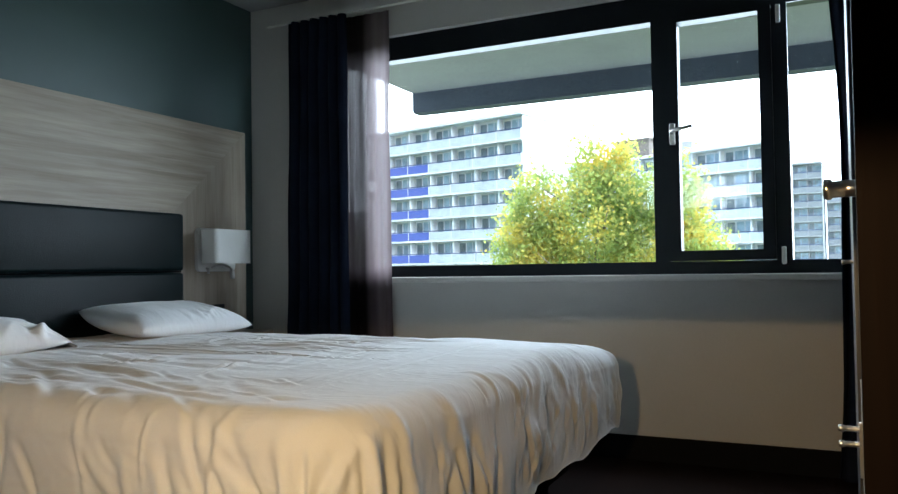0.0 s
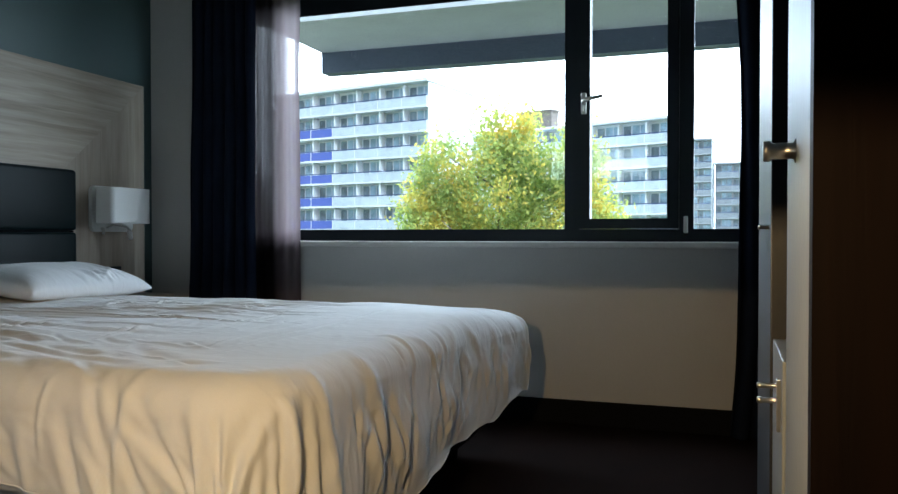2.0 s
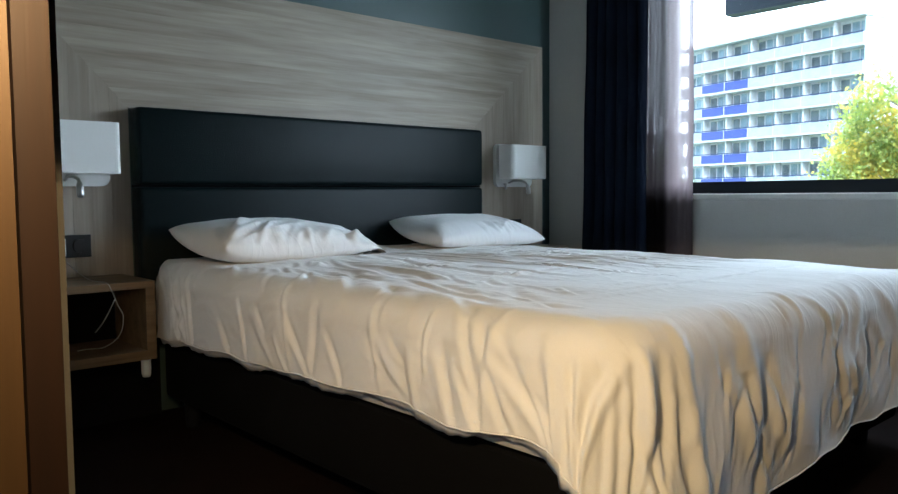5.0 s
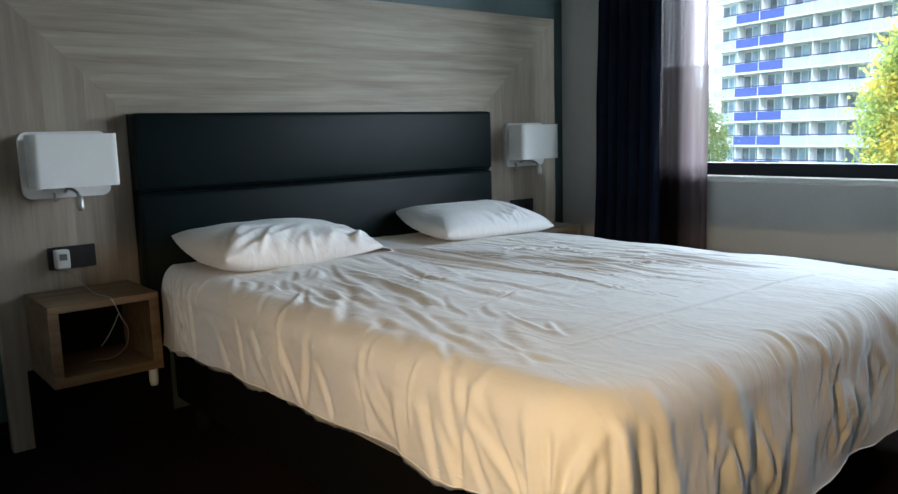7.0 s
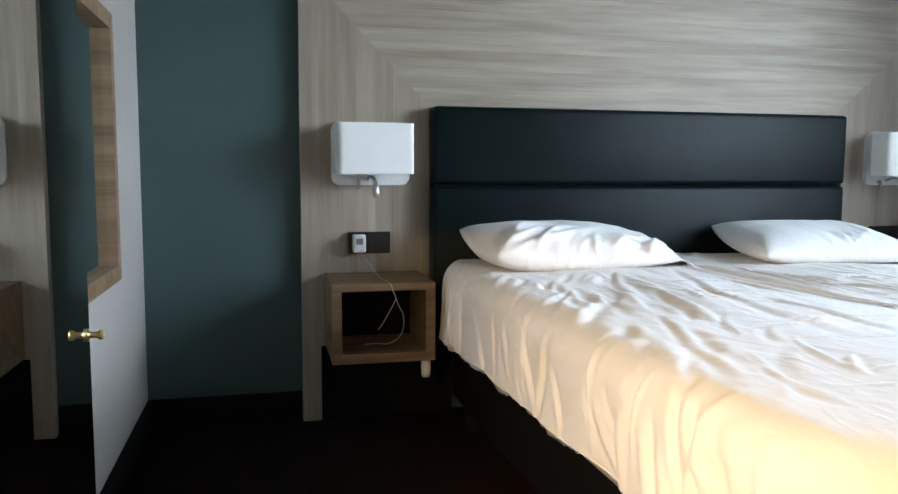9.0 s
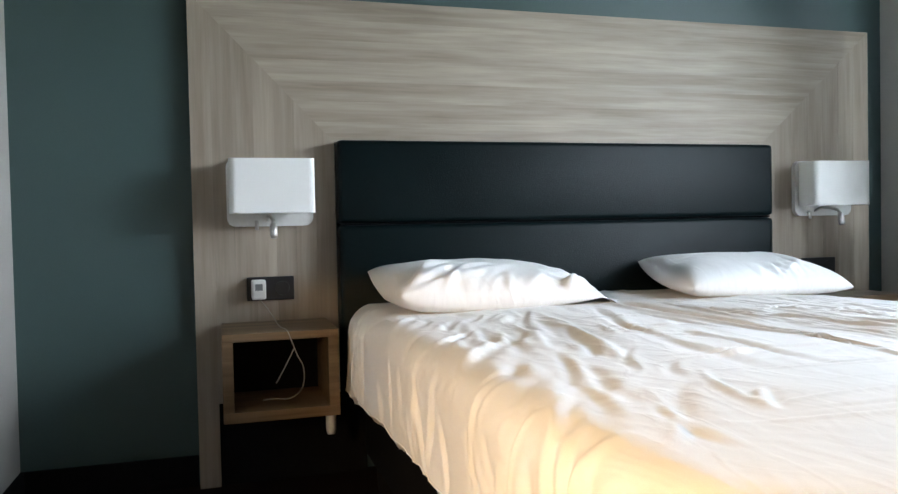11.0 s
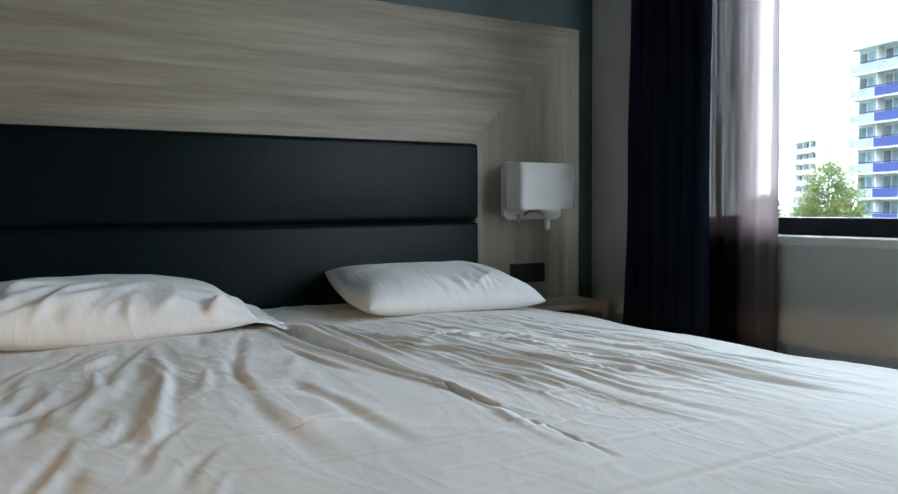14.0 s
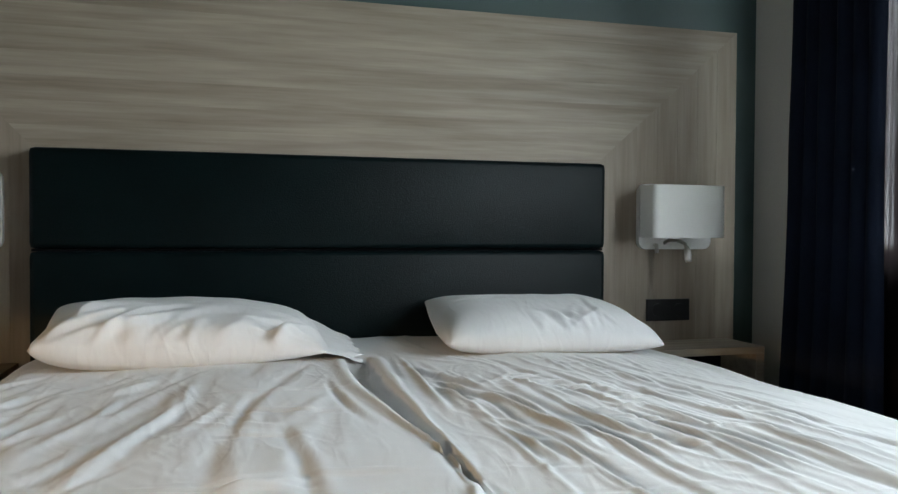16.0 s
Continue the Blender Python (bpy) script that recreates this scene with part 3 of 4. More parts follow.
def sheet_mesh(name, mat, a0, a1, b0, b1, step, place, thick):
    na, nb = int((a1 - a0) / step) + 1, int((b1 - b0) / step) + 1
    top = np.array([place(a0 + (a1 - a0) * i / (na - 1), b0 + (b1 - b0) * j / (nb - 1)) for i in range(na) for j in range(nb)])
    faces = [(i * nb + j, (i + 1) * nb + j, (i + 1) * nb + j + 1, i * nb + j + 1) for i in range(na - 1) for j in range(nb - 1)]
    me = bpy.data.meshes.new(name)
    me.from_pydata([tuple(v) for v in top], [], faces)
    me.polygons.foreach_set("use_smooth", [True] * len(faces))
    me.materials.append(mat)
    ob = new(name, me)
    if thick:
        sol = ob.modifiers.new("thickness", "SOLIDIFY")
        sol.thickness, sol.offset = thick, 1.0
    return ob


def make_duvet(step):
    na, nb = int((A1 - A0) / step) + 1, int((B1 - B0) / step) + 1
    flat = np.array([(A0 + (A1 - A0) * i / (na - 1), B0 + (B1 - B0) * j / (nb - 1)) for i in range(na) for j in range(nb)])
    smooth = np.array([duvet_point(a, b) for a, b in flat]).reshape(na, nb, 3)
    da, db = np.gradient(smooth, axis=0), np.gradient(smooth, axis=1)
    nrm = np.cross(da, db)
    nrm /= np.linalg.norm(nrm, axis=2, keepdims=True) + 1e-9
    rise = np.tanh(creases(flat, duvet_strokes()) / 0.022) * 0.022 + crumple(flat)
    # the trough itself stays clear
    clear = np.exp(-((flat[:, 1] - 0.915) / 0.085) ** 4) * np.clip((1.5 - flat[:, 0]) / 0.25, 0, 1)
    rise = (rise * (1 - clear)).reshape(na, nb, 1)
    pts = smooth + nrm * rise
    pts[:, :, 2] = np.maximum(pts[:, :, 2], 0.025)
    faces = [(i * nb + j, (i + 1) * nb + j, (i + 1) * nb + j + 1, i * nb + j + 1) for i in range(na - 1) for j in range(nb - 1)]
    me = bpy.data.meshes.new("duvet")
    me.from_pydata([tuple(v) for v in pts.reshape(-1, 3)], [], faces)
    me.polygons.foreach_set("use_smooth", [True] * len(faces))
    me.materials.append(M_LINEN)
    ob = new("duvet", me)
    sol = ob.modifiers.new("thickness", "SOLIDIFY")
    sol.thickness, sol.offset = 0.008, -1.0
    # stitched hem along the free edges
    bm = bmesh.new()
    edge = [tuple(pts[i, 0]) for i in range(0, na, 2)] + [tuple(pts[na - 1, j]) for j in range(1, nb - 1, 2)] + [tuple(pts[i, nb - 1]) for i in range(na - 1, -1, -2)]
    tube(bm, edge, 0.002, 6)
    part("hem", bm, M_LINEN, ob, "doubled stitched hem", True)
    # the under layer of the cover peeps out below the hem
    bm = bmesh.new()
    rows = []
    for q, p in enumerate(edge[:na // 2 - 20]):
        inward = Vector((1.1 - p[0], 0.95 - p[1], 0)).normalized()
        down = 0.024 + 0.016 * noise2(q * 0.05, 3.0, 2.0) + 0.006 * noise2(q * 0.4, 1.0, 4.0)
        top = Vector(p) + inward * 0.008 + Vector((0, 0, 0.02))
        low = Vector(p) + inward * (0.020 + 0.008 * noise2(q * 0.22, 0.0, 5.0)) - Vector((0, 0, down))
        low.z = max(0.03, low.z)
        rows.append([bm.verts.new(top), bm.verts.new(top.lerp(low, 0.5) - inward * 0.003), bm.verts.new(low)])
    for r0, r1 in zip(rows, rows[1:]):
        for q in range(2):
            bm.faces.new((r0[q], r0[q + 1], r1[q + 1], r1[q]))
    lining = part("lining", bm, M_LINEN, ob, "white under layer below the hem", True)
    sol = lining.modifiers.new("thickness", "SOLIDIFY")
    sol.thickness = 0.003
    return ob


duvet = make_duvet(0.0056)
tagged(duvet, "rumpled white cotton duvet spread over the bed", "duvet")


def pillow(at, a, b, h, seed, turn, tilt, label, strokes, lifts, ends, flap):
    """A soft filled pillow. lifts: rise of the seam at the front and rear near corners and at the far end;
    ends: how bluntly the two ends fill; flap: length of the limp case beyond the filling."""
    n, k = 80, 130
    u, v = np.meshgrid(np.linspace(-1, 1, n + 1), np.linspace(-1, 1, k + 1), indexing="ij")
    limp = np.clip((v - 0.86) / 0.14, 0, 1) if flap else np.zeros_like(v)
    reach = 0.88 if flap else 1.0
    lengthwise = np.where(v < 0, np.abs(v) ** ends[0], np.clip(np.abs(v) / reach, 0, 1) ** ends[1])
    full = np.clip((1 - np.abs(u) ** 2.6) * (1 - lengthwise), 0, 1) ** 0.46
    pull = 1 - 0.05 * u ** 2 * v ** 2
    x = a * u * (1 - 0.05 * (1 - v * v)) * pull * (1 - 0.35 * limp)
    y = b * v * (1 - 0.04 * (1 - u * u)) * pull + flap * limp
    wave = np.array([[noise2(p * 2.0, q * 3.0, seed) for p, q in zip(us, vs)] for us, vs in zip(u, v)])
    fine = np.array([[noise2(p * 7.0, q * 16.0, seed + 4) for p, q in zip(us, vs)] for us, vs in zip(u, v)])
    seam = lifts[0] * np.clip(u, 0, 1) * np.clip(-v, 0, 1) ** 2 + lifts[1] * np.clip(-u, 0, 1) * np.clip(-v, 0, 1) ** 3 + lifts[2] * np.clip(v, 0, 1) ** 2
    seam = seam - 0.058 * limp + 0.016 * limp * fine
    rise = creases(np.stack([u.ravel(), v.ravel()], 1), strokes).reshape(u.shape) + 0.006 * wave
    inner = np.clip(full / 0.22, 0, 1)
    top = np.stack([x, y, seam + h * full], 2)
    nrm = np.cross(np.gradient(top, axis=0), np.gradient(top, axis=1))
    nrm /= np.linalg.norm(nrm, axis=2, keepdims=True) + 1e-9
    top = top + nrm * (rise * inner)[:, :, None]
    under = np.stack([x, y, seam - (0.62 * h + np.clip(seam, 0, 1)) * full], 2)
    bm = bmesh.new()
    sheets = []
    for side, pts in ((1, top), (-1, under)):
        rows = []
        for i in range(n + 1):
            rows.append([sheets[0][i][j] if side < 0 and (i in (0, n) or j in (0, k)) else bm.verts.new(pts[i, j]) for j in range(k + 1)])
        sheets.append(rows)
        for i in range(n):
            for j in range(k):
                f = (rows[i][j], rows[i + 1][j], rows[i + 1][j + 1], rows[i][j + 1])
                bm.faces.new(f if side > 0 else f[::-1])
    ob = new("pillow", mesh_of("pillow", bm, M_LINEN, True))
    ob.matrix_world = pose(*at, 0, tilt, turn)
    tagged(ob, label, "pillow", "pillows on the bed")
    return ob


def rumpled_strokes():
    """Folds that fan out from the open near end, and gathers towards the limp far end."""
    u = np.random.default_rng(3).uniform
    out = [((u(0.5, 0.95), u(-0.95, -0.6)), (-u(0.3, 1.0), u(0.25, 1.1)), u(0.5, 1.3), u(-0.25, 0.25), u(0.045, 0.085), u(0.005, 0.011)) for k in range(18)]
    out += [((u(-0.4, 0.9), 0.86), (u(-0.5, 0.5), -1.0), u(0.3, 0.75), u(-0.3, 0.3), u(0.03, 0.055), u(0.002, 0.005)) for k in range(12)]
    out += [((0.995, u(-0.9, 0.7)), (-1.0, u(0.1, 1.1)), u(0.3, 0.9), u(-0.3, 0.3), u(0.035, 0.07), u(0.004, 0.009)) for k in range(16)]
    return out


def plain_strokes():
    """A few gathers in the middle of the front, the rest drawn smooth."""
    u = np.random.default_rng(8).uniform
    out = [((u(0.85, 0.97), u(-0.2, 0.6)), (-1.0, u(-0.8, 0.8)), u(0.25, 0.6), u(-0.3, 0.3), u(0.03, 0.05), u(0.003, 0.006)) for k in range(14)]
    out += [((u(-0.5, 0.6), u(-0.9, -0.5)), (u(-0.4, 0.4), 1.0), u(0.3, 0.8), u(-0.2, 0.2), u(0.05, 0.09), u(-0.003, 0.004)) for k in range(6)]
    out.append(((0.97, 0.42), (-1.0, 0.05), 1.3, 0.0, 0.03, 0.004))
    return out


pillow((0.335, 0.475, 0.700), 0.235, 0.395, 0.097, 3, 3, 7, "plump creased white pillow lying against the headboard", rumpled_strokes(), (0.035, 0.035, 0.0), (3.2, 1.5), 0.09)
pillow((0.345, 1.50, 0.700), 0.230, 0.340, 0.088, 8, -4, 7, "smooth white pillow lying against the headboard", plain_strokes(), (0.008, 0.035, -0.008), (4.0, 3.4), 0.0)

# ---- bedside tables ----
def bedside_table(x1, y0, y1, z0, z1, label, mat):
    t = thing("bedside_table", (0, 0, 0), label, "bedside table", "bedside tables")
    th = 0.034
    part("top", boxes((0.001, x1, y0, y1, z1 - 0.026, z1, 0.002)), mat, t)
    part("bottom", boxes((0.001, x1, y0, y1, z0, z0 + th, 0.002)), mat, t)
    part("side", boxes((0.001, x1 - 0.002, y0, y0 + th, z0 + th, z1 - 0.026)), mat, t)
    part("side", boxes((0.001, x1 - 0.002, y1 - th, y1, z0 + th, z1 - 0.026)), mat, t)
    part("back", boxes((0.001, 0.012, y0 + th, y1 - th, z0 + th, z1 - 0.026)), M_BLACK, t, "black back panel")
    return t


stand = bedside_table(0.34, -0.418, -0.048, 0.305, 0.59, "open oak bedside table hung on the wall panel", M_OAK)
bm = bmesh.new()
tube(bm, [(0.3, -0.075, 0.306), (0.3, -0.075, 0.25), (0.3, -0.075, 0.235)], [0.017, 0.017, 0.013], 12)
part("foot", bm, M_WHITEP, stand, "pale plastic foot", True)
bedside_table(0.225, 1.935, 2.425, 0.305, 0.588, "narrow open oak bedside table beside the window wall", M_PANEL_H)


# ---- wall lamps ----
def wall_lamp(yc, shift, label):
    t = thing("wall_lamp", (0, yc, 0), label, "wall lamp", "wall lamps")
    # rounded back plate
    bm = bmesh.new()
    box(bm, 0.0, 0.022, -0.152 + shift, 0.152 + shift, 0.933, 1.176)
    es = [e for e in bm.edges if abs(e.verts[0].co.x - e.verts[1].co.x) > 0.01]
    bmesh.ops.bevel(bm, geom=es, offset=0.032, segments=6, affect="EDGES", profile=0.5)
    part("back_plate", bm, M_PLATE, t, "white enamelled back plate")
    # hollow shade with rounded corners
    bm = bmesh.new()
    loops = []
    for z, inset in ((0.977, 0.0), (1.164, 0.0), (1.164, 0.003), (0.977, 0.003)):
        ring = []
        for cx, cy, a0 in ((0.182, 0.144, 0), (0.062, 0.144, 90), (0.062, -0.144, 180), (0.182, -0.144, 270)):
            rr = 0.022
            sx, sy = (1 if a0 in (0, 270) else -1), (1 if a0 in (0, 90) else -1)
            for q in range(6):
                an = radians(a0 + q * 18)
                ring.append(bm.verts.new((cx - sx * rr + (rr - inset) * math.cos(an), cy - sy * rr + (rr - inset) * math.sin(an), z)))
        loops.append(ring)
    for r0, r1 in zip(loops, loops[1:] + loops[:1]):
        for q in range(24):
            bm.faces.new((r0[q], r0[(q + 1) % 24], r1[(q + 1) % 24], r1[q]))
    part("shade", bm, M_SHADE, t, "white cloth shade")
    bm = bmesh.new()
    tube(bm, [(0.022, 0, 1.03), (0.12, 0, 1.03)], 0.010)
    tube(bm, [(0.12, 0, 1.015), (0.12, 0, 1.04), (0.12, 0, 1.09)], [0.018, 0.02, 0.02], 14)
    part("lamp_holder", bm, M_WHITEP, t, smooth=True)
    bm = bmesh.new()
    tube(bm, [(0.02, -0.01, 0.955), (0.06, -0.012, 0.968), (0.11, -0.006, 0.966), (0.145, 0.0, 0.955), (0.158, 0.0, 0.938)], 0.006)
    arm = part("reading_arm", bm, M_CHROME, t, "bent nickel reading arm", True)
    bm = bmesh.new()
    tube(bm, [(0.155, 0, 0.945), (0.16, 0, 0.93), (0.164, 0.001, 0.90), (0.166, 0.001, 0.892)], [0.008, 0.013, 0.013, 0.010], 14)
    part("reading_spot", bm, M_CHROME, arm, smooth=True)
    bm = bmesh.new()
    tube(bm, [(0.022, -0.05, 0.95), (0.034, -0.05, 0.95), (0.036, -0.05, 0.92)], 0.007)
    part("switch", bm, M_CHROME, t, smooth=True)
    return t


wall_lamp(-0.237, 0.0, "white box-shaped wall lamp above the bedside table")
wall_lamp(2.146, 0.035, "white box-shaped wall lamp beside the window wall")


def wall_socket(y0, y1, z0, z1, label):
    t = thing("wall_socket", (0, 0, 0), label, "wall socket", "wall sockets")
    part("cover", boxes((0.001, 0.012, y0, y1, z0, z1, 0.003)), M_SOCKET, t)
    w = (y1 - y0) / 2
    for k in range(2):
        c = y0 + w * (k + 0.5)
        bm = bmesh.new()
        tube(bm, [(0.010, c, (z0 + z1) / 2), (0.0145, c, (z0 + z1) / 2)], [0.026, 0.025], 20)
        part("insert", bm, M_SOCKET, t, smooth=False)
    return t


wall_socket(-0.327, -0.160, 0.665, 0.75, "black double wall socket above the bedside table")
wall_socket(2.072, 2.252, 0.663, 0.745, "black double wall socket beside the wall lamp")

charger = thing("charger", (0, 0, 0), "white plug-in charger with a trailing thin cable", "charger")
part("plug", boxes((0.0146, 0.062, -0.312, -0.262, 0.672, 0.742, 0.008)), M_WHITEP, charger, smooth=True)
bm = bmesh.new()
box(bm, 0.0621, 0.064, -0.300, -0.274, 0.705, 0.728)
part("port", bm, M_GREY, charger)


def cable_run(ctrl):
    pts = []
    for i in range(len(ctrl) - 1):
        p = [Vector(ctrl[max(0, min(len(ctrl) - 1, j))]) for j in (i - 1, i, i + 1, i + 2)]
        for q in range(6):
            u = q / 6
            pts.append(0.5 * ((2 * p[1]) + (p[2] - p[0]) * u + (2 * p[0] - 5 * p[1] + 4 * p[2] - p[3]) * u * u + (3 * p[1] - p[0] - 3 * p[2] + p[3]) * u ** 3))
    pts.append(Vector(ctrl[-1]))
    return pts


bm = bmesh.new()
tube(bm, cable_run([(0.05, -0.285, 0.672), (0.075, -0.27, 0.655), (0.13, -0.245, 0.618), (0.22, -0.23, 0.5945), (0.33, -0.215, 0.5945), (0.352, -0.205, 0.57), (0.352, -0.185, 0.515),
                    (0.345, -0.165, 0.47), (0.30, -0.165, 0.40), (0.25, -0.20, 0.355), (0.22, -0.25, 0.350), (0.24, -0.29, 0.352)]), 0.0019, 6)
tube(bm, cable_run([(0.353, -0.195, 0.535), (0.352, -0.215, 0.495), (0.34, -0.235, 0.455), (0.31, -0.25, 0.42)]), 0.0019, 6)
part("cable", bm, M_CABLE, charger, smooth=True)


# ---- curtains ----
def curtain_point(x0, x1, y, z1, folds, depth, seed, sway=0.0, spread=0.0):
    def place(a, b):
        u = (a - x0) / (x1 - x0)
        low = 1 - b / z1
        amp = depth * (0.55 + 0.45 * low)
        ph = folds * math.tau * (u + 0.03 * noise2(u * 3, b * 0.7, seed))
        yy = y + amp * math.sin(ph) + 0.4 * amp * noise2(u * 9, b * 0.8, seed + 2)
        xx = a + spread * (b / z1) * (1 - u) + 0.25 * amp * math.cos(ph) + sway * math.sin(b / z1 * math.pi) + 0.012 * noise2(u * 2, b * 1.5, seed + 5)
        return (xx, yy, b)
    return place


def curtain(x0, x1, y, folds, depth, mat, label, seed, thick, sway=0.0, z0=0.02, z1=2.37, group="curtains", spread=0.0):
    ob = sheet_mesh("curtain", mat, x0, x1, z0, z1, 0.012, curtain_point(x0, x1, y, z1, folds, depth, seed, sway, spread), thick)
    return tagged(ob, label, "curtain", group)


curtain(0.30, 0.745, 2.42, 6, 0.04, M_CURTAIN, "dark navy floor-length curtain gathered beside the window", 1.0, 0.004, spread=0.06)
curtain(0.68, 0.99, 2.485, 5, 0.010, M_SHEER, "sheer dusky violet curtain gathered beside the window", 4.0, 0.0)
curtain(3.155, 3.56, 2.42, 5, 0.045, M_CURTAIN, "dark navy floor-length curtain hanging beside the cabinet", 6.0, 0.004, sway=0.045)
rail = thing("curtain_rail", (0, 0, 0), "slim pale curtain rail above the window", "curtain rail")
part("rail", boxes((0.2, 3.7, 2.41, 2.44, 2.372, 2.392)), M_PALE, rail)
for rx in (0.4, 1.95, 3.5):
    part("bracket", boxes((rx, rx + 0.03, 2.44, 2.53, 2.374, 2.390)), M_PALE, rail)

# ---- mirrored wardrobe ----
robe = thing("wardrobe", (0, 0, 0), "tall wooden wardrobe with a full-height mirror door", "wardrobe")
part("body", boxes((1.502, 2.55, -1.65, -0.987, 0.0, 2.4)), M_ORANGE, robe, "honey veneer darkened against the near lamp")
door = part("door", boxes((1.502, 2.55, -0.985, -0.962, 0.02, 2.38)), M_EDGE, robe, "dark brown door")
part("mirror", boxes((1.505, 2.547, -0.961, -0.957, 0.04, 2.36)), M_MIRROR, door, "full-height mirror")
bm = bmesh.new()
tube(bm, [(1.53, -0.957, 0.685), (1.53, -0.953, 0.685), (1.53, -0.951, 0.685), (1.53, -0.938, 0.685), (1.53, -0.935, 0.685), (1.53, -0.928, 0.685)], [0.012, 0.012, 0.006, 0.006, 0.010, 0.009], 14)
part("knob", bm, M_BRASS, door, "small brass knob", True)

# ---- framed mirror on the left wall ----
fm = thing("wall_mirror", (0, 0, 0), "rectangular mirror in a light oak frame", "mirror")
fx0, fx1, fz0, fz1, fw = 0.60, 1.36, 0.665, 1.43, 0.045
part("frame", boxes((fx0, fx1, Y_LEFT, Y_LEFT + 0.035, fz0, fz0 + fw), (fx0, fx1, Y_LEFT, Y_LEFT + 0.035, fz1 - fw, fz1),
                    (fx0, fx0 + fw, Y_LEFT, Y_LEFT + 0.035, fz0 + fw, fz1 - fw), (fx1 - fw, fx1, Y_LEFT, Y_LEFT + 0.035, fz0 + fw, fz1 - fw)), M_OAK, fm)
part("glass", boxes((fx0 + fw, fx1 - fw, Y_LEFT + 0.001, Y_LEFT + 0.008, fz0 + fw, fz1 - fw)), M_MIRROR, fm, "mirror glass")

# ---- tall cabinet on the right ----
cab = thing("tall_cabinet", (3.140, -0.585, 0), "tall cabinet with brown side, light grey and dark doors", "cabinet")
cab.rotation_euler = (0, 0, radians(-1.65))
CD = 0.60
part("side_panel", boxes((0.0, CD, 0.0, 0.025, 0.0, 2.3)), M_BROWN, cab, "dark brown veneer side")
part("body", boxes((0.03, CD, 0.026, 0.44, 0.0, 2.3), (0.03, CD, 0.68, 1.24, 0.0, 2.3), (0.03, CD, 0.441, 0.679, 0.0, 0.76), (0.3, CD, 0.441, 0.679, 0.761, 2.3)), M_SOCKET, cab, "dark carcass")
d1 = part("door", boxes((0.004, 0.028, 0.028, 0.28, 0.04, 2.28, 0.002)), M_GREY, cab)
d2 = part("door", boxes((0.010, 0.028, 0.284, 0.438, 0.04, 2.28, 0.002)), M_GREY, cab)
d3 = part("door", boxes((0.002, 0.028, 0.682, 1.236, 0.04, 2.28, 0.002)), M_SOCKET, cab, "dark door")
dr = part("drawer_front", boxes((0.006, 0.028, 0.442, 0.678, 0.04, 0.755, 0.002)), M_GREY, cab, "light grey lower front")


def peg(parent, name, y, z, reach, thick, label):
    """A round turned grip that stands out from the front."""
    bm = bmesh.new()
    tube(bm, [(0.012, y, z), (0.004, y, z), (0.002, y, z), (-reach * 0.72, y, z), (-reach * 0.74, y, z), (-reach, y, z), (-reach - 0.001, y, z)],
         [thick * 1.25, thick * 1.25, thick * 0.8, thick * 0.8, thick, thick, thick * 0.6], 14)
    return part(name, bm, M_CHROME, parent, label, True)


peg(d1, "knob", 0.225, 1.003, 0.026, 0.0105, "thick brushed nickel knob")
peg(d3, "knob", 0.75, 0.93, 0.014, 0.004, "small nickel knob")
grip = part("handle", boxes((0.001, 0.0065, 0.478, 0.486, 0.655, 0.725, 0.001)), M_CHROME, dr, "brushed nickel handle plate")
peg(grip, "handle_peg", 0.495, 0.714, 0.022, 0.0045, "")
peg(grip, "handle_peg", 0.495, 0.694, 0.022, 0.0045, "")

# ---- outside ----
structure("ground", boxes((-900, 900, 4.6, 1200, -9.2, -9.0)), M_LAWN, "lawns and paths far below the window")
structure("balcony_slab", boxes((0.28, 8.0, 2.75, 4.087, 2.3, 2.45)), M_CONC, "grey concrete slab of the balcony above")
structure("balcony_beam", boxes((0.28, 8.0, 4.09, 4.22, 2.145, 2.45)), M_BEAM, "dark edge beam of the balcony above")
structure("outer_wall", boxes((-8, -0.225, 2.56, 2.74, -9, 12), (4.105, 12, 2.56, 2.74, -9, 12), (-0.225, 4.105, 2.76, 2.86, -9, 0.8)), M_CONC, "plain outer wall of the house")

# hazy white sky behind the houses
M_HAZE = bpy.data.materials.new("bright hazy sky")
M_HAZE.use_nodes = True
_n = M_HAZE.node_tree
_n.nodes.remove(_n.nodes["Principled BSDF"])
_e = _n.nodes.new("ShaderNodeEmission")
_e.inputs[0].default_value = (0.93, 0.97, 1.0, 1)
_e.inputs[1].default_value = 7.0
_n.links.new(_e.outputs[0], _n.nodes["Material Output"].inputs[0])
bm = bmesh.new()
rows = []
for el in range(0, 91, 10):
    rows.append([bm.verts.new((700 * math.cos(radians(el)) * math.cos(radians(az)), 20 + 700 * math.cos(radians(el)) * math.sin(radians(az)), -9 + 700 * math.sin(radians(el)))) for az in range(0, 181, 10)])
for r0, r1 in zip(rows[:-1], rows[1:-1]):
    for q in range(18):
        bm.faces.new((r0[q], r0[q + 1], r1[q + 1], r1[q]))
structure("backdrop", bm, M_HAZE, "bright white hazy sky", True)


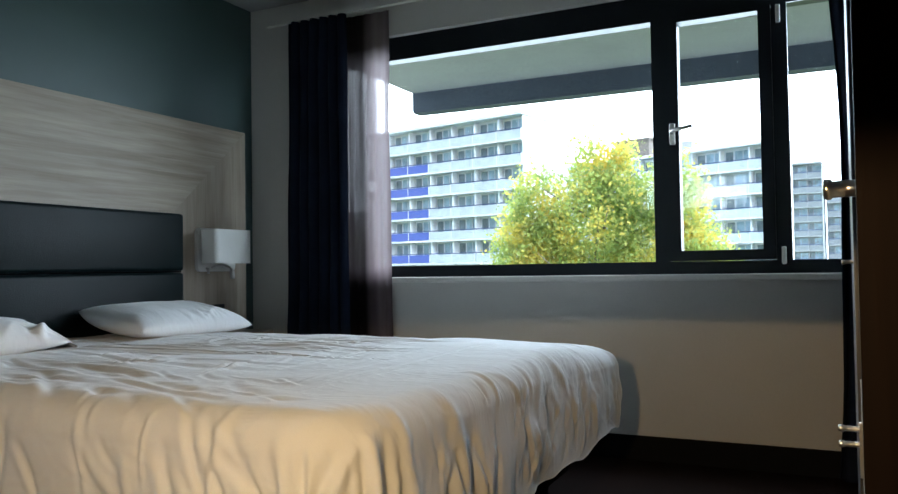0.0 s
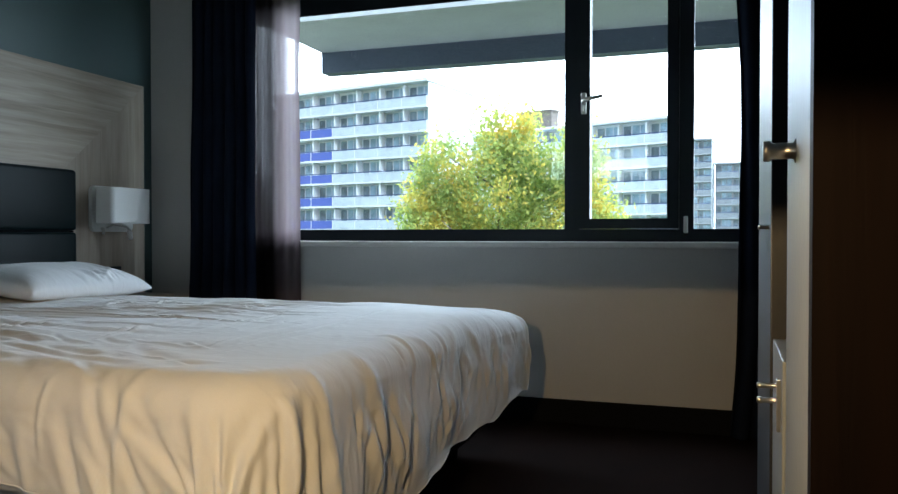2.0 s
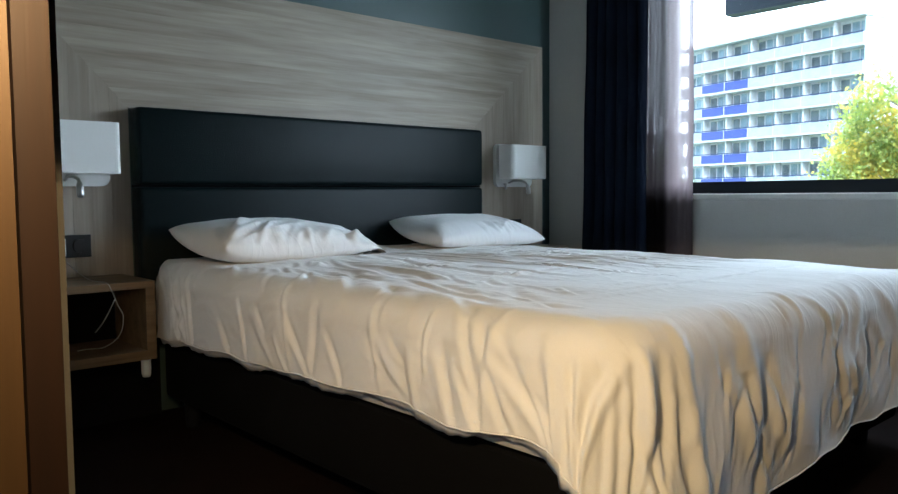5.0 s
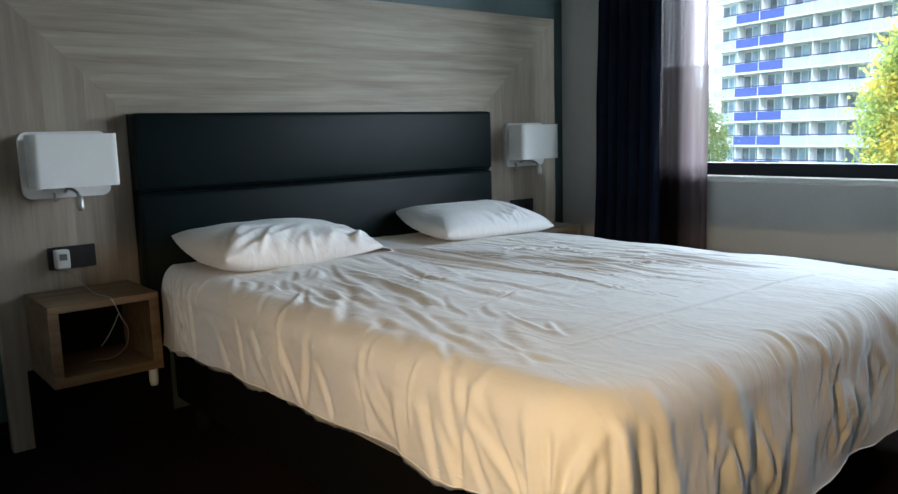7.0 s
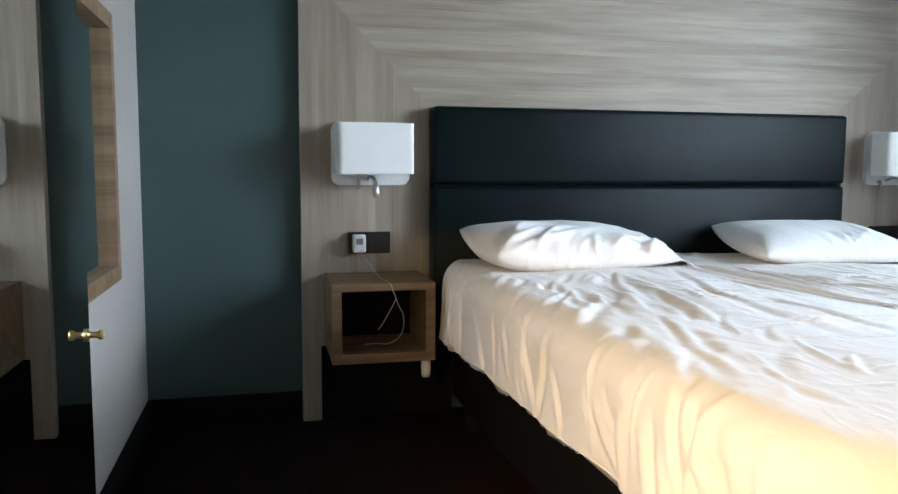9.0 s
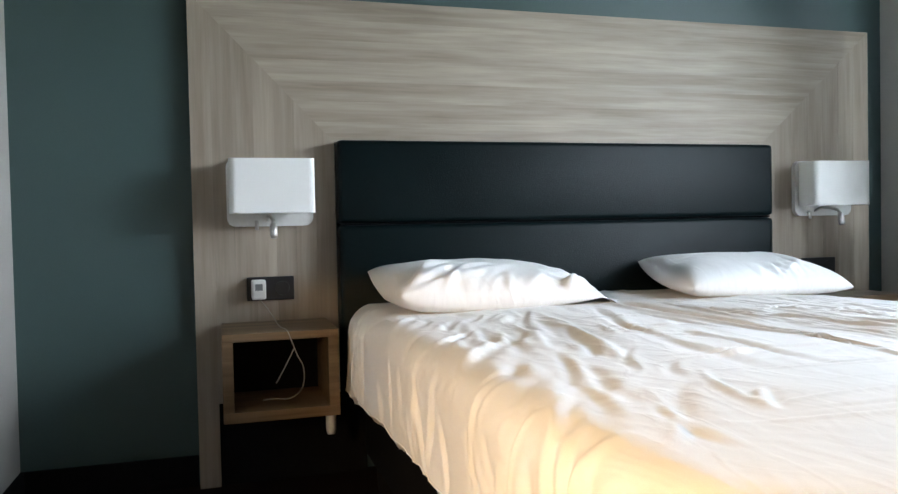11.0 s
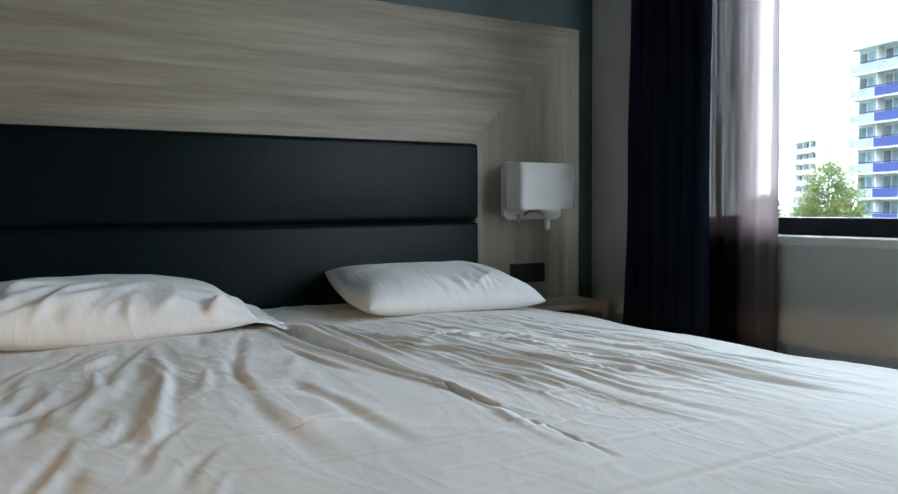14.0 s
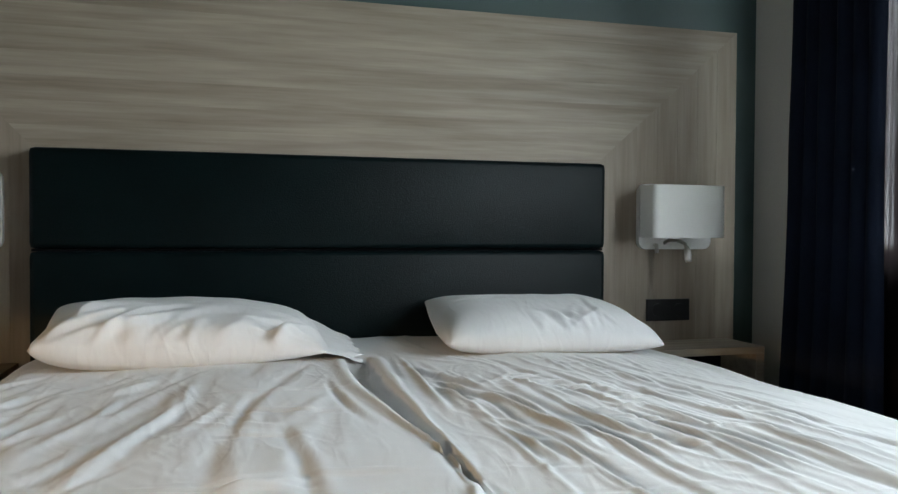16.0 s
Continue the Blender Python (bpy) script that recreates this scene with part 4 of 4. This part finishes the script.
# ---- houses across the green ----
def apartment_house(at, az, bays, bay, floors, roof, depth, blue, label, wall=None, rail=None, storey=2.8):
    """A slab block with balconies along its front; at is the front's right end, az the way its front runs."""
    t = thing("apartment_building", (at[0], at[1], 0), label, "building", "apartment buildings")
    t.rotation_euler = (0, 0, radians(az))
    # local x runs along the front, local -y points to the viewer
    L = bays * bay
    g = -9.0
    wall, rail = wall or M_WHITE, rail or M_RAIL
    part("wall", boxes((0, L, -depth, -1.4, g, roof)), wall, t)
    part("roof", boxes((-0.15, L + 0.15, -depth - 0.2, 0.1, roof, roof + 0.35)), wall, t)
    for f in range(floors):
        z = roof - (f + 1) * storey
        slab = part("balcony", boxes((0, L, -1.4, 0.0, z - 0.12, z + 0.1)), wall, t)
        part("hand_rail", boxes((0.06, L - 0.06, -0.09, 0.03, z + 1.17, z + 1.27)), M_HANDRAIL, slab, "dark blue hand rail")
        for b in range(bays):
            x0 = b * bay
            win = part("window", boxes((x0 + 0.15, x0 + bay * 0.60, -1.41, -1.36, z + 0.7, z + 2.5)), M_BGLASS, t)
            part("mullion", boxes((x0 + 1.1, x0 + 1.2, -1.36, -1.32, z + 0.7, z + 2.5)), wall, win)
            part("balcony_door", boxes((x0 + bay * 0.66, x0 + bay * 0.92, -1.41, -1.37, z + 0.12, z + 2.45)), M_DOORG, t)
            part("rail_panel", boxes((x0 + 0.06, x0 + bay - 0.06, -0.06, 0.0, z + 0.14, z + 1.1)), M_BLUE if (b in blue and f > 0) else rail, slab, "blue panel" if (b in blue and f > 0) else "")
            part("fin", boxes((x0 - 0.09, x0 + 0.09, -1.36, -0.35, z + 0.1, z + storey - 0.12)), wall, t)
            part("post", boxes((x0 - 0.05, x0 + 0.05, -0.10, 0.02, z + 0.1, z + 1.16)), wall, slab)
    return t


apartment_house((-26.9, 80.9), 168, 7, 3.38, 9, 18.3, 11, (4, 5), "white apartment block with blue balcony panels")
behind = apartment_house((-0.6, 92.9), 160, 9, 3.6, 8, 14.6, 3.6, (), "white apartment block behind the birch")
apartment_house((4.0, 163), 176, 3, 2.6, 10, 20.0, 10, (), "narrow stepped pale apartment block far off", M_FAR, M_FARRAIL)
apartment_house((11.5, 168), 176, 2, 3.4, 8, 15.5, 10, (), "low end of a far pale apartment block", M_FAR, M_FARRAIL)
apartment_house((-118, 182), 150, 4, 3.6, 9, 17.0, 10, (), "hazy apartment block far beyond the trees")

part("roof_hut", boxes((17.4, 22.6, -3.4, -1.6, 14.95, 17.3), (17.2, 22.9, -3.6, -1.4, 17.3, 17.55)), M_BARK, behind, "brown rooftop hut with a flat roof")
part("roof_hut", boxes((11.5, 13.5, -3.4, -1.8, 14.95, 16.4)), M_CONC, behind, "low grey rooftop hut")


# ---- trees ----
def leaf_material(name, c0, c1, c2):
    m = bpy.data.materials.new(name)
    m.use_nodes = True
    nt = m.node_tree
    b = nt.nodes["Principled BSDF"]
    b.inputs["Roughness"].default_value = 0.6
    geo = nt.nodes.new("ShaderNodeNewGeometry")
    co = nt.nodes.new("ShaderNodeTexCoord")
    n = nt.nodes.new("ShaderNodeTexNoise")
    n.inputs["Scale"].default_value = 0.6
    n.inputs["Detail"].default_value = 2
    nt.links.new(co.outputs["Object"], n.inputs["Vector"])
    add = nt.nodes.new("ShaderNodeMath")
    add.operation = "MULTIPLY_ADD"
    add.inputs[1].default_value = 0.2
    nt.links.new(geo.outputs["Random Per Island"], add.inputs[0])
    nt.links.new(n.outputs["Fac"], add.inputs[2])
    ramp = nt.nodes.new("ShaderNodeValToRGB")
    ramp.color_ramp.elements[0].position, ramp.color_ramp.elements[1].position = 0.42, 0.76
    ramp.color_ramp.elements[0].color, ramp.color_ramp.elements[1].color = (*c0, 1), (*c2, 1)
    ramp.color_ramp.elements.new(0.6).color = (*c1, 1)
    nt.links.new(add.outputs[0], ramp.inputs[0])
    nt.links.new(ramp.outputs[0], b.inputs["Base Color"])
    tra = nt.nodes.new("ShaderNodeBsdfTranslucent")
    nt.links.new(ramp.outputs[0], tra.inputs[0])
    mix = nt.nodes.new("ShaderNodeMixShader")
    mix.inputs[0].default_value = 0.55
    nt.links.new(b.outputs[0], mix.inputs[1])
    nt.links.new(tra.outputs[0], mix.inputs[2])
    nt.links.new(mix.outputs[0], nt.nodes["Material Output"].inputs[0])
    return m


M_YELLOW = leaf_material("yellowing birch leaves", (0.24, 0.34, 0.09), (0.40, 0.47, 0.13), (0.70, 0.57, 0.11))
M_GREENL = leaf_material("green leaves", (0.13, 0.20, 0.08), (0.19, 0.26, 0.10), (0.29, 0.32, 0.12))


def tree(at, top, lobes, leaves, size, mat, label, seed):
    """lobes: centre and radii of the leafy masses, from the tree's foot."""
    spread = 0.14
    rng = np.random.default_rng(seed)
    t = thing("tree", at, label, "tree", "trees outside the window")
    bm = bmesh.new()
    tube(bm, [(0, 0, 0), (0.05, 0, top * 0.25), (-0.05, 0.1, top * 0.55), (0.1, 0, top * 0.92)], [0.28, 0.22, 0.13, 0.03], 10)
    for q in range(14):
        h = top * (0.25 + 0.045 * q)
        an = q * 2.4
        reach = 0.32 * top * (1 - 0.045 * q)
        tube(bm, [(0, 0, h), (0.4 * reach * math.cos(an), 0.4 * reach * math.sin(an), h + 0.2 * reach), (reach * math.cos(an), reach * math.sin(an), h + 0.6 * reach)], [0.09, 0.05, 0.015], 6)
    part("trunk", bm, M_BARK, t, smooth=True)
    # clumps of leaves: tight small clouds round many twig ends
    twigs = []
    vol = np.array([l[3] * l[4] * l[5] for l in lobes])
    for q in range(leaves // 26):
        l = lobes[rng.choice(len(lobes), p=vol ** 0.65 / (vol ** 0.65).sum())]
        v = rng.normal(size=3)
        v /= np.linalg.norm(v)
        twigs.append(np.array(l[:3]) + v * np.array(l[3:6]) * rng.uniform(0.25, 1.0) ** 0.5 * rng.uniform(0.85, 1.12))
    count = len(twigs) * 26
    p = np.repeat(np.array(twigs), 26, axis=0) + rng.normal(size=(count, 3)) * spread * np.array((2.0, 2.0, 2.4))
    u = rng.normal(size=(count, 3))
    u /= np.linalg.norm(u, axis=1, keepdims=True)
    w = np.cross(u, rng.normal(size=(count, 3)))
    w /= np.linalg.norm(w, axis=1, keepdims=True)
    s = size * rng.uniform(0.6, 1.2, size=(count, 1))
    verts = np.stack([p - u * s, p + w * s * 0.55, p + u * s, p - w * s * 0.55], 1).reshape(-1, 3).tolist()
    faces = [(k, k + 1, k + 2, k + 3) for k in range(0, 4 * count, 4)]
    me = bpy.data.meshes.new("crown")
    me.from_pydata(verts, [], faces)
    me.materials.append(mat)
    crown = new("crown", me)
    crown.parent = t
    return t


tree((-5.2, 30.3, -9.0), 15.0, [(0, 0, 11.0, 2.4, 2.4, 3.4), (-0.2, 0, 13.6, 0.9, 0.9, 1.8), (1.1, 0, 13.3, 0.9, 0.9, 1.7), (-2.5, 0, 12.2, 1.1, 1.2, 2.2), (-3.6, 0.2, 10.4, 1.0, 1.2, 2.3), (-2.2, 0.2, 9.2, 2.2, 2.2, 3.0),
                                (3.3, 0, 12.3, 1.1, 1.1, 2.1), (2.6, 0, 10.0, 2.2, 2.2, 3.0), (4.4, 0, 9.6, 0.9, 1.0, 2.0), (0.4, 0, 7.5, 4.2, 3.4, 3.2)],
     75000, 0.10, M_YELLOW, "birch with yellow and green autumn leaves", 5)
tree((-41.0, 68.0, -9.0), 13.5, [(0, 0, 10, 2.0, 2.0, 4.4), (1.8, 0, 8.5, 1.6, 2, 4.0), (-1.8, 0, 7.5, 1.8, 2, 3.8)], 14000, 0.14, M_GREENL, "dense green tree beside the apartment block", 6)
tree((-58.0, 82.0, -9.0), 11.5, [(0, 0, 8, 3.0, 2.4, 3.4)], 8000, 0.15, M_GREENL, "low green tree far off", 7)
tree((6.5, 70.0, -9.0), 9.5, [(0, 0, 7, 2.6, 2.4, 2.4)], 7000, 0.14, M_GREENL, "low green tree before the far houses", 8)
